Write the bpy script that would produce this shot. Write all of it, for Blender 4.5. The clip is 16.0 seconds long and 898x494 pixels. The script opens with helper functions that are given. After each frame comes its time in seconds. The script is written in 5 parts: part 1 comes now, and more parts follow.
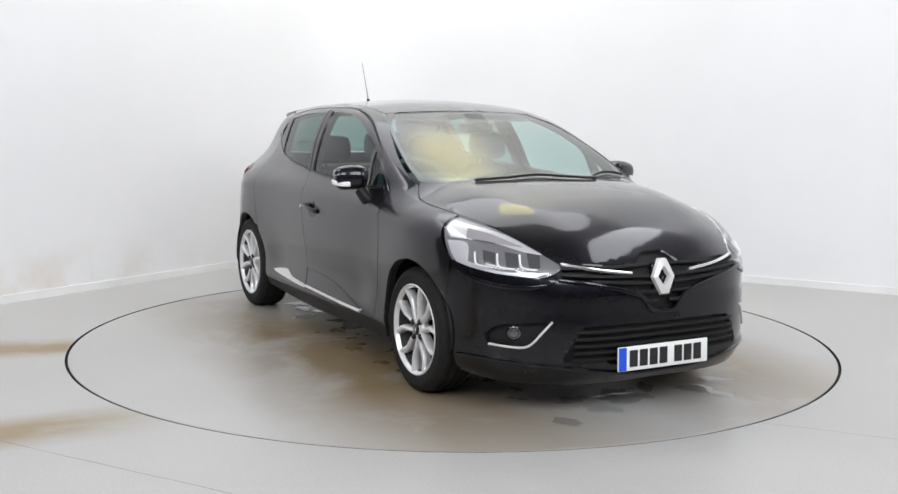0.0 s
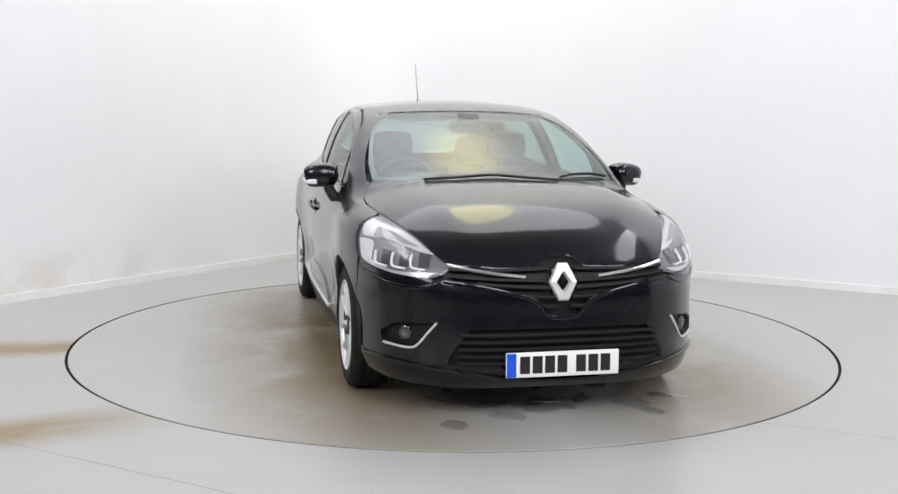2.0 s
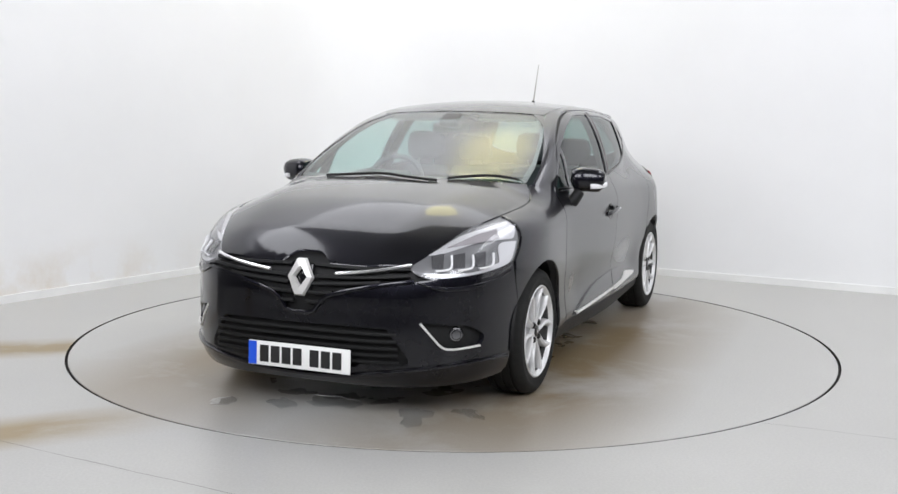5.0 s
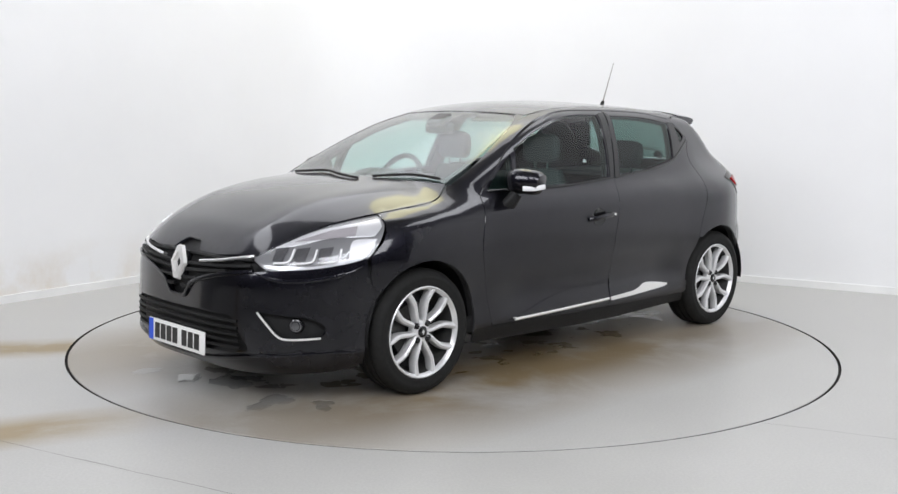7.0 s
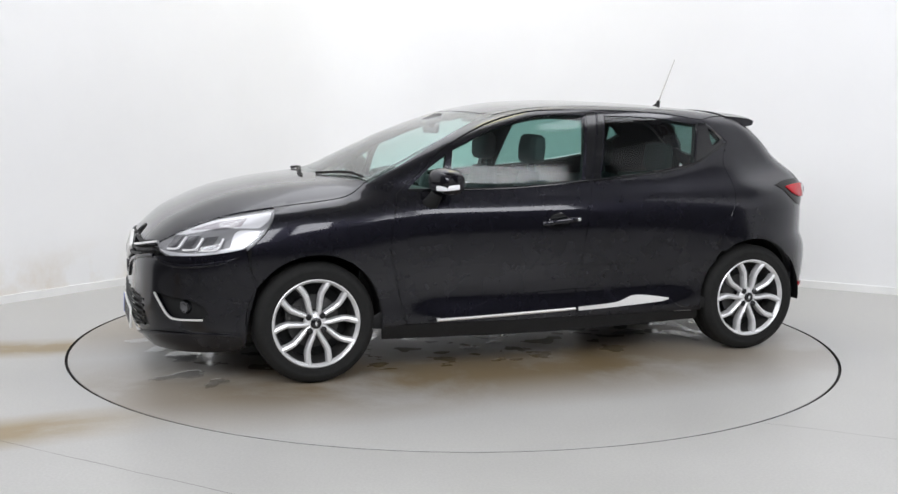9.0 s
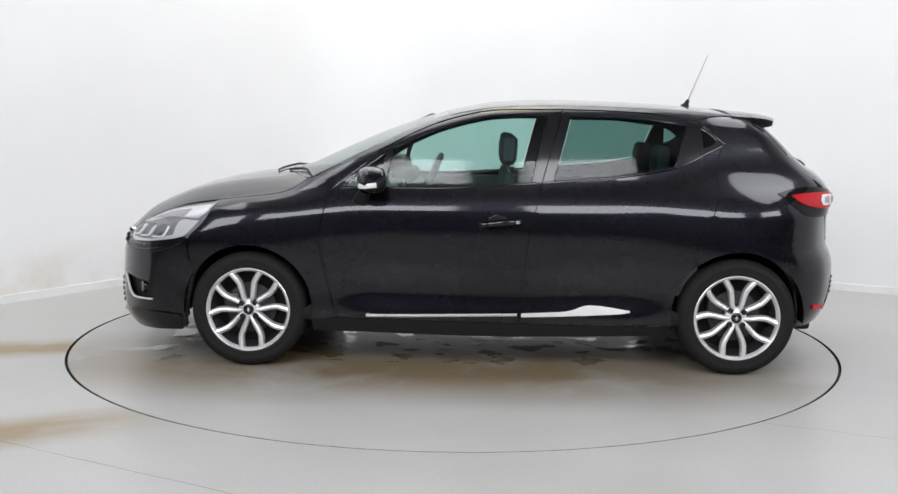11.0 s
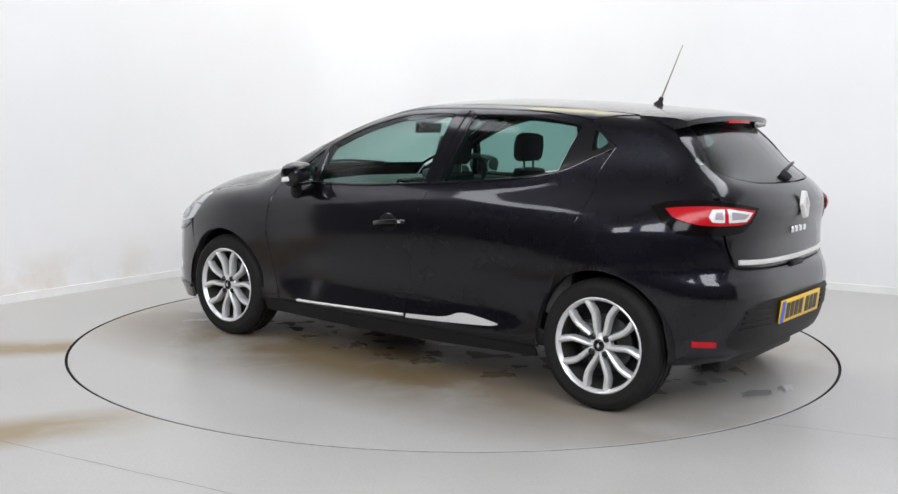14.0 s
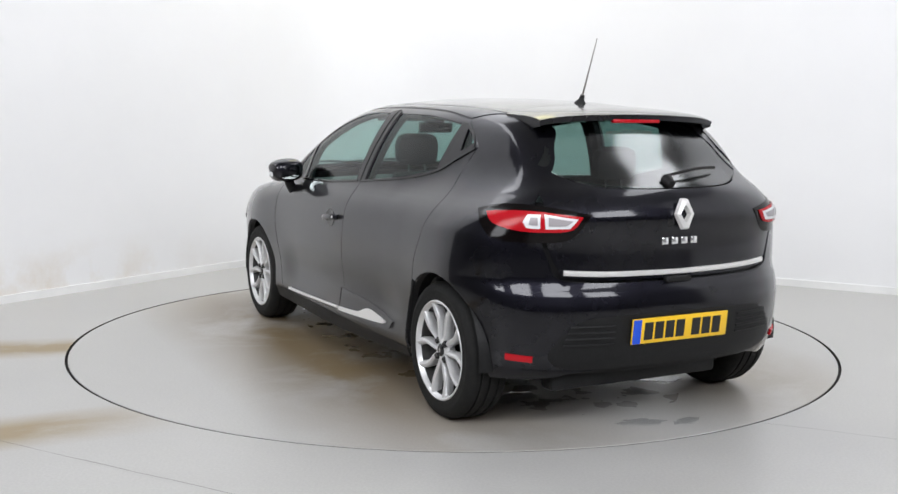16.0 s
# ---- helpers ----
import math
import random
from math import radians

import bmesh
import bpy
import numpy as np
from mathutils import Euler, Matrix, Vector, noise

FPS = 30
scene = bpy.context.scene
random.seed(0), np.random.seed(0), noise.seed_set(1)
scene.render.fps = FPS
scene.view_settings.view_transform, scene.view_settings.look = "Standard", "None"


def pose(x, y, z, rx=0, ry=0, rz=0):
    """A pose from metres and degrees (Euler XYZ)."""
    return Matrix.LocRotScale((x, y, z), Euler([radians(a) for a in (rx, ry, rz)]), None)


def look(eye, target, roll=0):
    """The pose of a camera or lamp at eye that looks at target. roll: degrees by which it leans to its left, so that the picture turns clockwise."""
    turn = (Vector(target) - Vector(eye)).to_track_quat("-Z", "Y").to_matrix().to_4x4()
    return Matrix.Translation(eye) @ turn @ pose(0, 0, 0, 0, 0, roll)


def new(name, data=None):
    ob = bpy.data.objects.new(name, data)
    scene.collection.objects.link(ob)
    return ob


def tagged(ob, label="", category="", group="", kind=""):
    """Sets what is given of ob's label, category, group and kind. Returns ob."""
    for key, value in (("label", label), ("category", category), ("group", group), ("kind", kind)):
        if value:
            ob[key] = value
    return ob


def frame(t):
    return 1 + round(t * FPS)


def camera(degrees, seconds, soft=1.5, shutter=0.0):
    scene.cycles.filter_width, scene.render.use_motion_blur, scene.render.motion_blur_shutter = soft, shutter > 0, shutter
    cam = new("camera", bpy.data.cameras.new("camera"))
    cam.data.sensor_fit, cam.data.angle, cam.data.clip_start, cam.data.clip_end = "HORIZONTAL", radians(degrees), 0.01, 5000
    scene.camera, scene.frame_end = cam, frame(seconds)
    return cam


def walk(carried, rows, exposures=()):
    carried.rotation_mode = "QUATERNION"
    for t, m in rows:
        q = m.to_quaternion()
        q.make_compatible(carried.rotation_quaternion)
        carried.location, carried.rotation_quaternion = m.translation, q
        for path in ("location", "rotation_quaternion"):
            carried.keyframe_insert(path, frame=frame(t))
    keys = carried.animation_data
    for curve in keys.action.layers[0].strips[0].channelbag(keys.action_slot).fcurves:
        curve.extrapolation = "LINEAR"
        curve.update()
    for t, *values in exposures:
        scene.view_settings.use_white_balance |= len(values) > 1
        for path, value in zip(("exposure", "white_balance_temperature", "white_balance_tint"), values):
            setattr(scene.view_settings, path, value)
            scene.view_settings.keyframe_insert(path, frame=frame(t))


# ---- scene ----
# camera: still, on a tripod before the turntable
cam = camera(46.5102, 16.0)
CAM_POSE = pose(0, -6.3472, 1.361, 90 - 7.2785, 0, 0.2612) @ pose(0, 0, 0, 0, 0, 0.6261)
walk(cam, [(0, CAM_POSE), (16, CAM_POSE)])

# ---------------------------------------------------------------- world and light
world = bpy.data.worlds.new("world")
scene.world = world
world.use_nodes = True
world.node_tree.nodes["Background"].inputs[0].default_value = (0.9, 0.95, 1.0, 1)
world.node_tree.nodes["Background"].inputs[1].default_value = 0.05
ROOM_TOP = 5.2


def area_lamp(x, y, z, sx, sy, watts, rz=0.0, color=(1, 1, 1)):
    data = bpy.data.lights.new("unseen_lamp", "AREA")
    data.shape, data.size, data.size_y, data.energy, data.color = "RECTANGLE", sx, sy, watts, color
    ob = new("unseen_lamp", data)
    ob.matrix_world = pose(x, y, z, 0, 0, rz)
    return ob


# four soft panels above the camera's side, cool ones under the ceiling round the turntable and an added yellow one
# among them, all out of view
COOL = (0.935, 0.95, 1.0)
for lx, ly, aim_x in ((-5.4, -6.0, -1.6), (-1.7, -6.6, -0.8), (1.7, -6.6, 0.6), (5.4, -6.0, 1.4)):
    panel = area_lamp(lx, ly, 4.2, 2.4, 2.8, 192, 0, COOL)
    panel.matrix_world = look((lx, ly, 4.2), (aim_x, 3.0, 1.6))
# the wide third one is a fill added to brighten the far corner and bonnet
for lx, ly, sx, sy, watts in ((-3.3, 0.2, 1.2, 4.2, 62), (3.3, 0.0, 1.2, 4.2, 65), (-0.4, 1.9, 5.2, 3.4, 112)):
    area_lamp(lx, ly, ROOM_TOP - 0.25, sx, sy, watts, 0, COOL).data.shape = "ELLIPSE"
# unseen yellow lamp added to give windscreen and bonnet their yellow reflection
yellow_reflection_lamp = area_lamp(0.3, 2.0, ROOM_TOP - 0.32, 1.2, 1.9, 14, 0, (1.0, 0.88, 0.16))
yellow_reflection_lamp.data.shape = "ELLIPSE"

# ---------------------------------------------------------------- materials


def mat(name, color=(0.5, 0.5, 0.5), rough=0.5, metal=0.0, coat=0.0, coat_rough=0.05, spec=0.5):
    m = bpy.data.materials.new(name)
    m.use_nodes = True
    b = m.node_tree.nodes["Principled BSDF"]
    b.inputs["Base Color"].default_value = (*color, 1)
    b.inputs["Roughness"].default_value = rough
    b.inputs["Metallic"].default_value = metal
    b.inputs["Coat Weight"].default_value = coat
    b.inputs["Coat Roughness"].default_value = coat_rough
    b.inputs["Specular IOR Level"].default_value = spec
    return m


def node(m, kind, **values):
    n = m.node_tree.nodes.new(kind)
    for key, value in values.items():
        n.inputs[key.replace("_", " ")].default_value = value
    return n


def link(m, a, out, b, inp):
    m.node_tree.links.new(a.outputs[out], b.inputs[inp])


def grain(m, scale, low, high, bump=0.0, detail=4.0, rough=None, dist=0.002):
    """Noise of that scale between two base colours, with bump and a roughness range."""
    b = m.node_tree.nodes["Principled BSDF"]
    co = node(m, "ShaderNodeTexCoord")
    n = node(m, "ShaderNodeTexNoise", Scale=scale, Detail=detail, Roughness=0.6)
    link(m, co, "Object", n, "Vector")
    ramp = node(m, "ShaderNodeValToRGB")
    ramp.color_ramp.elements[0].position, ramp.color_ramp.elements[1].position = 0.3, 0.7
    ramp.color_ramp.elements[0].color, ramp.color_ramp.elements[1].color = (*low, 1), (*high, 1)
    link(m, n, "Fac", ramp, "Fac")
    link(m, ramp, "Color", b, "Base Color")
    if rough:
        r = node(m, "ShaderNodeMapRange", To_Min=rough[0], To_Max=rough[1])
        link(m, n, "Fac", r, "Value")
        link(m, r, "Result", b, "Roughness")
    if bump:
        n2 = node(m, "ShaderNodeTexNoise", Scale=scale * 6, Detail=3.0)
        link(m, co, "Object", n2, "Vector")
        bp = node(m, "ShaderNodeBump", Strength=bump, Distance=dist)
        link(m, n2, "Fac", bp, "Height")
        link(m, bp, "Normal", b, "Normal")
    return m


def glass(name, tint, gloss_rough=0.05, gain=1.6):
    """Thin sheet glass: tinted see-through plus a mirror share by Fresnel."""
    m = bpy.data.materials.new(name)
    m.use_nodes = True
    nt = m.node_tree
    nt.nodes.remove(nt.nodes["Principled BSDF"])
    t = node(m, "ShaderNodeBsdfTransparent", Color=(*tint, 1))
    g = node(m, "ShaderNodeBsdfGlossy", Roughness=gloss_rough)
    lw = node(m, "ShaderNodeLayerWeight", Blend=0.5)
    f = node(m, "ShaderNodeMath")
    f.operation, f.inputs[1].default_value = "POWER", 4.5
    k = node(m, "ShaderNodeMath")
    k.operation, k.inputs[1].default_value, k.inputs[2].default_value = "MULTIPLY_ADD", 0.9, 0.04 * gain
    k.use_clamp = True
    link(m, lw, "Facing", f, 0)
    mix = node(m, "ShaderNodeMixShader")
    link(m, f, 0, k, 0)
    link(m, k, 0, mix, "Fac")
    nt.links.new(t.outputs[0], mix.inputs[1])
    nt.links.new(g.outputs[0], mix.inputs[2])
    nt.links.new(mix.outputs[0], nt.nodes["Material Output"].inputs[0])
    return m


PAINT = grain(mat("black_paint", (0.012, 0.012, 0.016), 0.40, 1.0, 1.0, 0.08, 0.5), 9, (0.0095, 0.0093, 0.0135), (0.0115, 0.0112, 0.016))
PAINT.node_tree.nodes["Principled BSDF"].inputs["Coat IOR"].default_value = 1.45
BLACK = grain(mat("black_plastic", (0.008, 0.008, 0.008), 0.5, spec=0.25), 60, (0.006, 0.006, 0.006), (0.010, 0.010, 0.0105), 0.25)
SMOKE = mat("smoked_black_lens", (0.004, 0.003, 0.003), 0.1, spec=0.2)
GLOSSB = mat("gloss_black", (0.006, 0.006, 0.007), 0.12)
RUBBER = grain(mat("tyre_rubber", (0.01, 0.01, 0.01), 0.75, spec=0.25), 40, (0.007, 0.007, 0.007), (0.012, 0.012, 0.011), 0.3)
CHROME = mat("chrome", (0.84, 0.84, 0.84), 0.18, 0.85)
SATIN = mat("satin_metal", (0.76, 0.75, 0.73), 0.38, 0.55)
ALLOY = grain(mat("silver_alloy", (0.7, 0.7, 0.7), 0.36, 0.55), 30, (0.66, 0.66, 0.66), (0.74, 0.74, 0.74))
HOUSING = mat("lamp_housing", (0.22, 0.22, 0.225), 0.3, 0.3)
STEEL = mat("brake_steel", (0.35, 0.33, 0.31), 0.4, 0.9)
FABRIC = grain(mat("seat_fabric", (0.03, 0.03, 0.03), 0.9), 120, (0.045, 0.045, 0.048), (0.07, 0.07, 0.073), 0.4)
TRIMIN = grain(mat("cabin_plastic", (0.1, 0.1, 0.1), 0.6), 80, (0.085, 0.085, 0.085), (0.12, 0.12, 0.12), 0.3)
HEADLINER = grain(mat("headliner", (0.3, 0.3, 0.29), 0.9), 120, (0.27, 0.27, 0.26), (0.33, 0.33, 0.32), 0.2)
GLASS = glass("door_glass", (0.56, 0.75, 0.71), 0.08, 1.0)
GLASSF = glass("windscreen_glass", (0.60, 0.75, 0.72), 0.24, 3.0)
GLASSP = glass("privacy_glass", (0.30, 0.45, 0.42), 0.06, 0.8)
GLASSR = glass("tailgate_glass", (0.28, 0.38, 0.36), 0.14, 3.0)
LENS = glass("clear_lens", (0.95, 0.95, 0.96), 0.03, 1.0)
REDPL = mat("red_plastic", (0.40, 0.006, 0.012), 0.2, 0, 0, 0.1, 0.3)
GREYLENS = mat("clear_grey_lens", (0.34, 0.32, 0.33), 0.2)
WHITEPL = mat("white_light_guide", (0.72, 0.72, 0.73), 0.25)
LAMPSILVER = mat("lamp_reflector", (0.74, 0.74, 0.75), 0.3, 0.45)
MIRROR = mat("mirror_glass", (0.40, 0.44, 0.43), 0.05, 1.0)
DARKSTEEL = grain(mat("dull_dark_steel", (0.06, 0.06, 0.06), 0.5, 0.6), 40, (0.05, 0.05, 0.05), (0.08, 0.078, 0.075))
DARKLENS = mat("smoked_lens", (0.13, 0.13, 0.135), 0.15, 0.5)
PLATEW = mat("white_plate", (0.82, 0.82, 0.8), 0.35)
PLATEY = mat("yellow_plate", (0.85, 0.52, 0.02), 0.35)
PLATEB = mat("plate_blue", (0.01, 0.08, 0.62), 0.35)
INK = mat("plate_black", (0.01, 0.01, 0.01), 0.4)

WALL = grain(mat("white_wall", (0.82, 0.82, 0.82), 0.6), 0.7, (0.77, 0.77, 0.775), (0.81, 0.81, 0.815), 0.05, 5)


def scuffed(m):
    """Brown tyre dirt thrown against the foot of the wall on one side, and small scuffs."""
    b = m.node_tree.nodes["Principled BSDF"]
    old = b.inputs["Base Color"].links[0].from_socket
    co = node(m, "ShaderNodeTexCoord")
    sep = node(m, "ShaderNodeSeparateXYZ")
    link(m, co, "Object", sep, "Vector")
    low = node(m, "ShaderNodeMapRange", From_Min=0.42, From_Max=0.03)
    link(m, sep, "Z", low, "Value")
    left = node(m, "ShaderNodeMapRange", From_Min=-1.9, From_Max=-2.9)
    link(m, sep, "X", left, "Value")
    n = node(m, "ShaderNodeTexNoise", Scale=2.6, Detail=6.0, Roughness=0.65)
    link(m, co, "Object", n, "Vector")
    spot = node(m, "ShaderNodeMapRange", From_Min=0.42, From_Max=0.72)
    link(m, n, "Fac", spot, "Value")
    k1, k2, k3 = (node(m, "ShaderNodeMath") for _ in range(3))
    for k in (k1, k2, k3):
        k.operation = "MULTIPLY"
    link(m, low, "Result", k1, 0)
    link(m, left, "Result", k1, 1)
    link(m, k1, 0, k2, 0)
    link(m, spot, "Result", k2, 1)
    link(m, k2, 0, k3, 0)
    k3.inputs[1].default_value = 0.6
    mix = node(m, "ShaderNodeMixRGB")
    link(m, k3, 0, mix, 0)
    m.node_tree.links.new(old, mix.inputs[1])
    mix.inputs[2].default_value = (0.56, 0.44, 0.28, 1)
    link(m, mix, "Color", b, "Base Color")


scuffed(WALL)
SKIRT = grain(mat("white_skirting", (0.8, 0.8, 0.8), 0.45), 3, (0.76, 0.76, 0.75), (0.83, 0.83, 0.82))
CEIL = grain(mat("ceiling_paint", (0.24, 0.24, 0.24), 0.8), 2, (0.22, 0.22, 0.22), (0.26, 0.26, 0.26))
DARKWALL = grain(mat("dark_wall", (0.06, 0.06, 0.06), 0.8), 1.5, (0.05, 0.05, 0.053), (0.07, 0.07, 0.072))
FLOOR = mat("grey_floor_paint", (0.42, 0.42, 0.41), 0.35)
DISC = mat("turntable_paint", (0.42, 0.42, 0.41), 0.35)
WATER = glass("water", (0.93, 0.94, 0.95), 0.03, 0.7)
JOINT = mat("floor_crack", (0.2, 0.19, 0.18), 0.8)
GAP = mat("gap_shade", (0.02, 0.018, 0.016), 0.8)

# ---------------------------------------------------------------- mesh helpers


def link_part(name, me, material, parent=None, label=""):
    if isinstance(me, bmesh.types.BMesh):
        bm, me = me, bpy.data.meshes.new(name)
        bm.to_mesh(me)
        bm.free()
    me.materials.append(material)
    ob = new(name, me)
    if parent:
        ob.parent = parent
    return tagged(ob, label)


part = link_part


def smooth(bm):
    """Smooth shading, with edges over about 40 degrees kept sharp."""
    for f in bm.faces:
        f.smooth = True
    for e in bm.edges:
        if len(e.link_faces) == 2 and e.calc_face_angle(0) > 0.7:
            e.smooth = False
    return bm


def box(sx, sy, sz, m=Matrix(), bevel=0.0, seg=2):
    bm = bmesh.new()
    bmesh.ops.create_cube(bm, size=1.0, matrix=m @ Matrix.Diagonal((sx, sy, sz, 1)))
    if bevel:
        bmesh.ops.bevel(bm, geom=bm.edges[:], offset=bevel, segments=seg, affect="EDGES", profile=0.5)
        smooth(bm)
    return bm


def join(*bms):
    out = bmesh.new()
    for b in bms:
        me = bpy.data.meshes.new("t")
        b.to_mesh(me)
        b.free()
        out.from_mesh(me)
        bpy.data.meshes.remove(me)
    return out


def lathe(profile, seg=48, axis="Y", closed=False):
    """Turns (radius, offset along the axis) pairs round an axis."""
    bm = bmesh.new()
    rings = []
    for i in range(seg):
        a = 2 * math.pi * i / seg
        ring = []
        for r, h in profile:
            c, s = r * math.cos(a), r * math.sin(a)
            ring.append(bm.verts.new((c, h, s) if axis == "Y" else (c, s, h) if axis == "Z" else (h, c, s)))
        rings.append(ring)
    n = len(profile)
    for i in range(seg):
        a, b = rings[i], rings[(i + 1) % seg]
        for j in range(n if closed else n - 1):
            k = (j + 1) % n
            try:
                bm.faces.new((a[j], a[k], b[k], b[j]))
            except ValueError:
                pass
    bmesh.ops.remove_doubles(bm, verts=bm.verts[:], dist=1e-5)
    bmesh.ops.recalc_face_normals(bm, faces=bm.faces[:])
    return smooth(bm)


def sweep(path, sections, up=(0, 0, 1), cap=True):
    """Skins closed cross-sections (lists of (a, b)) along a path; a goes along side, b along up."""
    bm = bmesh.new()
    rings = []
    path = [Vector(p) for p in path]
    for i, p in enumerate(path):
        t = (path[min(i + 1, len(path) - 1)] - path[max(i - 1, 0)]).normalized()
        side = t.cross(Vector(up)).normalized()
        u = side.cross(t)
        sec = sections[i] if isinstance(sections[0][0], (list, tuple)) else sections
        rings.append([bm.verts.new(p + side * a + u * b) for a, b in sec])
    for r0, r1 in zip(rings, rings[1:]):
        for j in range(len(r0)):
            k = (j + 1) % len(r0)
            bm.faces.new((r0[j], r0[k], r1[k], r1[j]))
    if cap:
        bm.faces.new(rings[0])
        bm.faces.new(rings[-1])
    bmesh.ops.recalc_face_normals(bm, faces=bm.faces[:])
    return smooth(bm)


def oval(a, b, n=10, power=2.0):
    out = []
    for i in range(n):
        t = 2 * math.pi * i / n
        c, s = math.cos(t), math.sin(t)
        out.append((a * math.copysign(abs(c) ** (2 / power), c), b * math.copysign(abs(s) ** (2 / power), s)))
    return out


def catmull(points, step=0.02, closed=False):
    """A smooth line through the points, as a list of Vectors about step apart."""
    p = [Vector(q) for q in points]
    n = len(p)
    out = []
    for i in range(n if closed else n - 1):
        if closed:
            a, b, c, d = p[i - 1], p[i], p[(i + 1) % n], p[(i + 2) % n]
        else:
            a, b, c, d = p[max(i - 1, 0)], p[i], p[i + 1], p[min(i + 2, n - 1)]
        k = max(1, int((c - b).length / step))
        for j in range(k):
            t = j / k
            out.append(0.5 * (2 * b + (c - a) * t + (2 * a - 5 * b + 4 * c - d) * t * t + (3 * b - a - 3 * c + d) * t ** 3))
    if not closed:
        out.append(p[-1])
    return out

# ---------------------------------------------------------------- the car's skin as one smooth function
# car space: x ahead from the middle of the wheelbase, y to its left, z up from the ground


def curve(*points):
    """A monotone smooth function through (x, value) points, held flat beyond the ends."""
    px, py = np.array(points, float).T
    d = np.diff(py) / np.diff(px)
    s = np.concatenate([[d[0]], np.where(d[1:] * d[:-1] > 0, 2 * d[1:] * d[:-1] / np.where(d[1:] + d[:-1] == 0, 1, d[1:] + d[:-1]), 0), [d[-1]]])
    xs = np.linspace(px[0], px[-1], 900)
    i = np.clip(np.searchsorted(px, xs) - 1, 0, len(px) - 2)
    h = px[i + 1] - px[i]
    t = (xs - px[i]) / h
    ys = (1 + 2 * t) * (1 - t) ** 2 * py[i] + t * (1 - t) ** 2 * h * s[i] + t * t * (3 - 2 * t) * py[i + 1] + t * t * (t - 1) * h * s[i + 1]
    return lambda v: np.interp(v, xs, ys)


def smax(a, b, k):
    h = np.maximum(k - np.abs(a - b), 0) / k
    return np.maximum(a, b) + h * h * k * 0.25


def bell(v, mid, width):
    return np.exp(-((v - mid) / width) ** 2)


def step(v, a, b):
    t = np.clip((v - a) / (b - a), 0, 1)
    return t * t * (3 - 2 * t)


PLAN = curve((-1.95, 0.74), (-1.6, 0.835), (-1.3, 0.866), (-0.9, 0.858), (0, 0.862), (0.8, 0.86), (1.25, 0.870), (1.6, 0.861), (2.15, 0.82))
INSET = curve((0.15, 0.075), (0.22, 0.035), (0.30, 0.012), (0.42, 0.018), (0.6, 0.006), (0.74, 0.0), (0.82, 0.004), (0.90, 0.02), (0.97, 0.045), (1.1, 0.11))
HOOD = curve((-1.95, 1.02), (-1.5, 1.05), (-1.0, 1.05), (0.4, 1.03), (1.15, 1.03), (1.3, 1.018), (1.62, 0.962), (1.9, 0.852), (2.06, 0.747), (2.15, 0.65))
CROWN = curve((-1.9, 0.12), (0.6, 0.12), (1.2, 0.20), (2.0, 0.23))
CREASE = curve((1.0, 0.70), (1.2, 0.73), (1.45, 0.705), (1.7, 0.645), (1.92, 0.555), (2.06, 0.48))  # where the bonnet ends at the wings
NOSE = curve((0.15, 2.06), (0.20, 2.105), (0.27, 2.135), (0.36, 2.142), (0.5, 2.135), (0.6, 2.13), (0.68, 2.12), (0.76, 2.07), (0.9, 1.98))
TAIL = curve((0.15, 1.70), (0.22, 1.80), (0.29, 1.866), (0.36, 1.898), (0.44, 1.912), (0.55, 1.918), (0.62, 1.905), (0.68, 1.878), (0.8, 1.876), (0.93, 1.866), (1.02, 1.84), (1.1, 1.78))
TUMBLE = curve((0.85, 0.835), (0.95, 0.80), (1.05, 0.772), (1.15, 0.738), (1.25, 0.694), (1.37, 0.622), (1.5, 0.52))
WAIST = curve((-1.8, 0.725), (-1.5, 0.812), (-1.1, 0.905), (-0.6, 0.975), (-0.1, 1.0), (0.4, 0.99), (0.9, 0.965), (1.2, 0.94))
ROOF = curve((-1.75, 1.335), (-1.59, 1.356), (-1.4, 1.386), (-1.135, 1.416), (-0.8, 1.437), (-0.35, 1.448), (0.0, 1.434), (0.27, 1.405), (0.6, 1.33))
SCREEN = curve((0.9, 1.36), (1.02, 1.16), (1.2, 0.78), (1.30, 0.545), (1.39, 0.28), (1.5, -0.10))
HATCH = curve((0.95, 1.868), (1.04, 1.818), (1.1, 1.764), (1.2, 1.675), (1.3, 1.570), (1.36, 1.505), (1.5, 1.34))


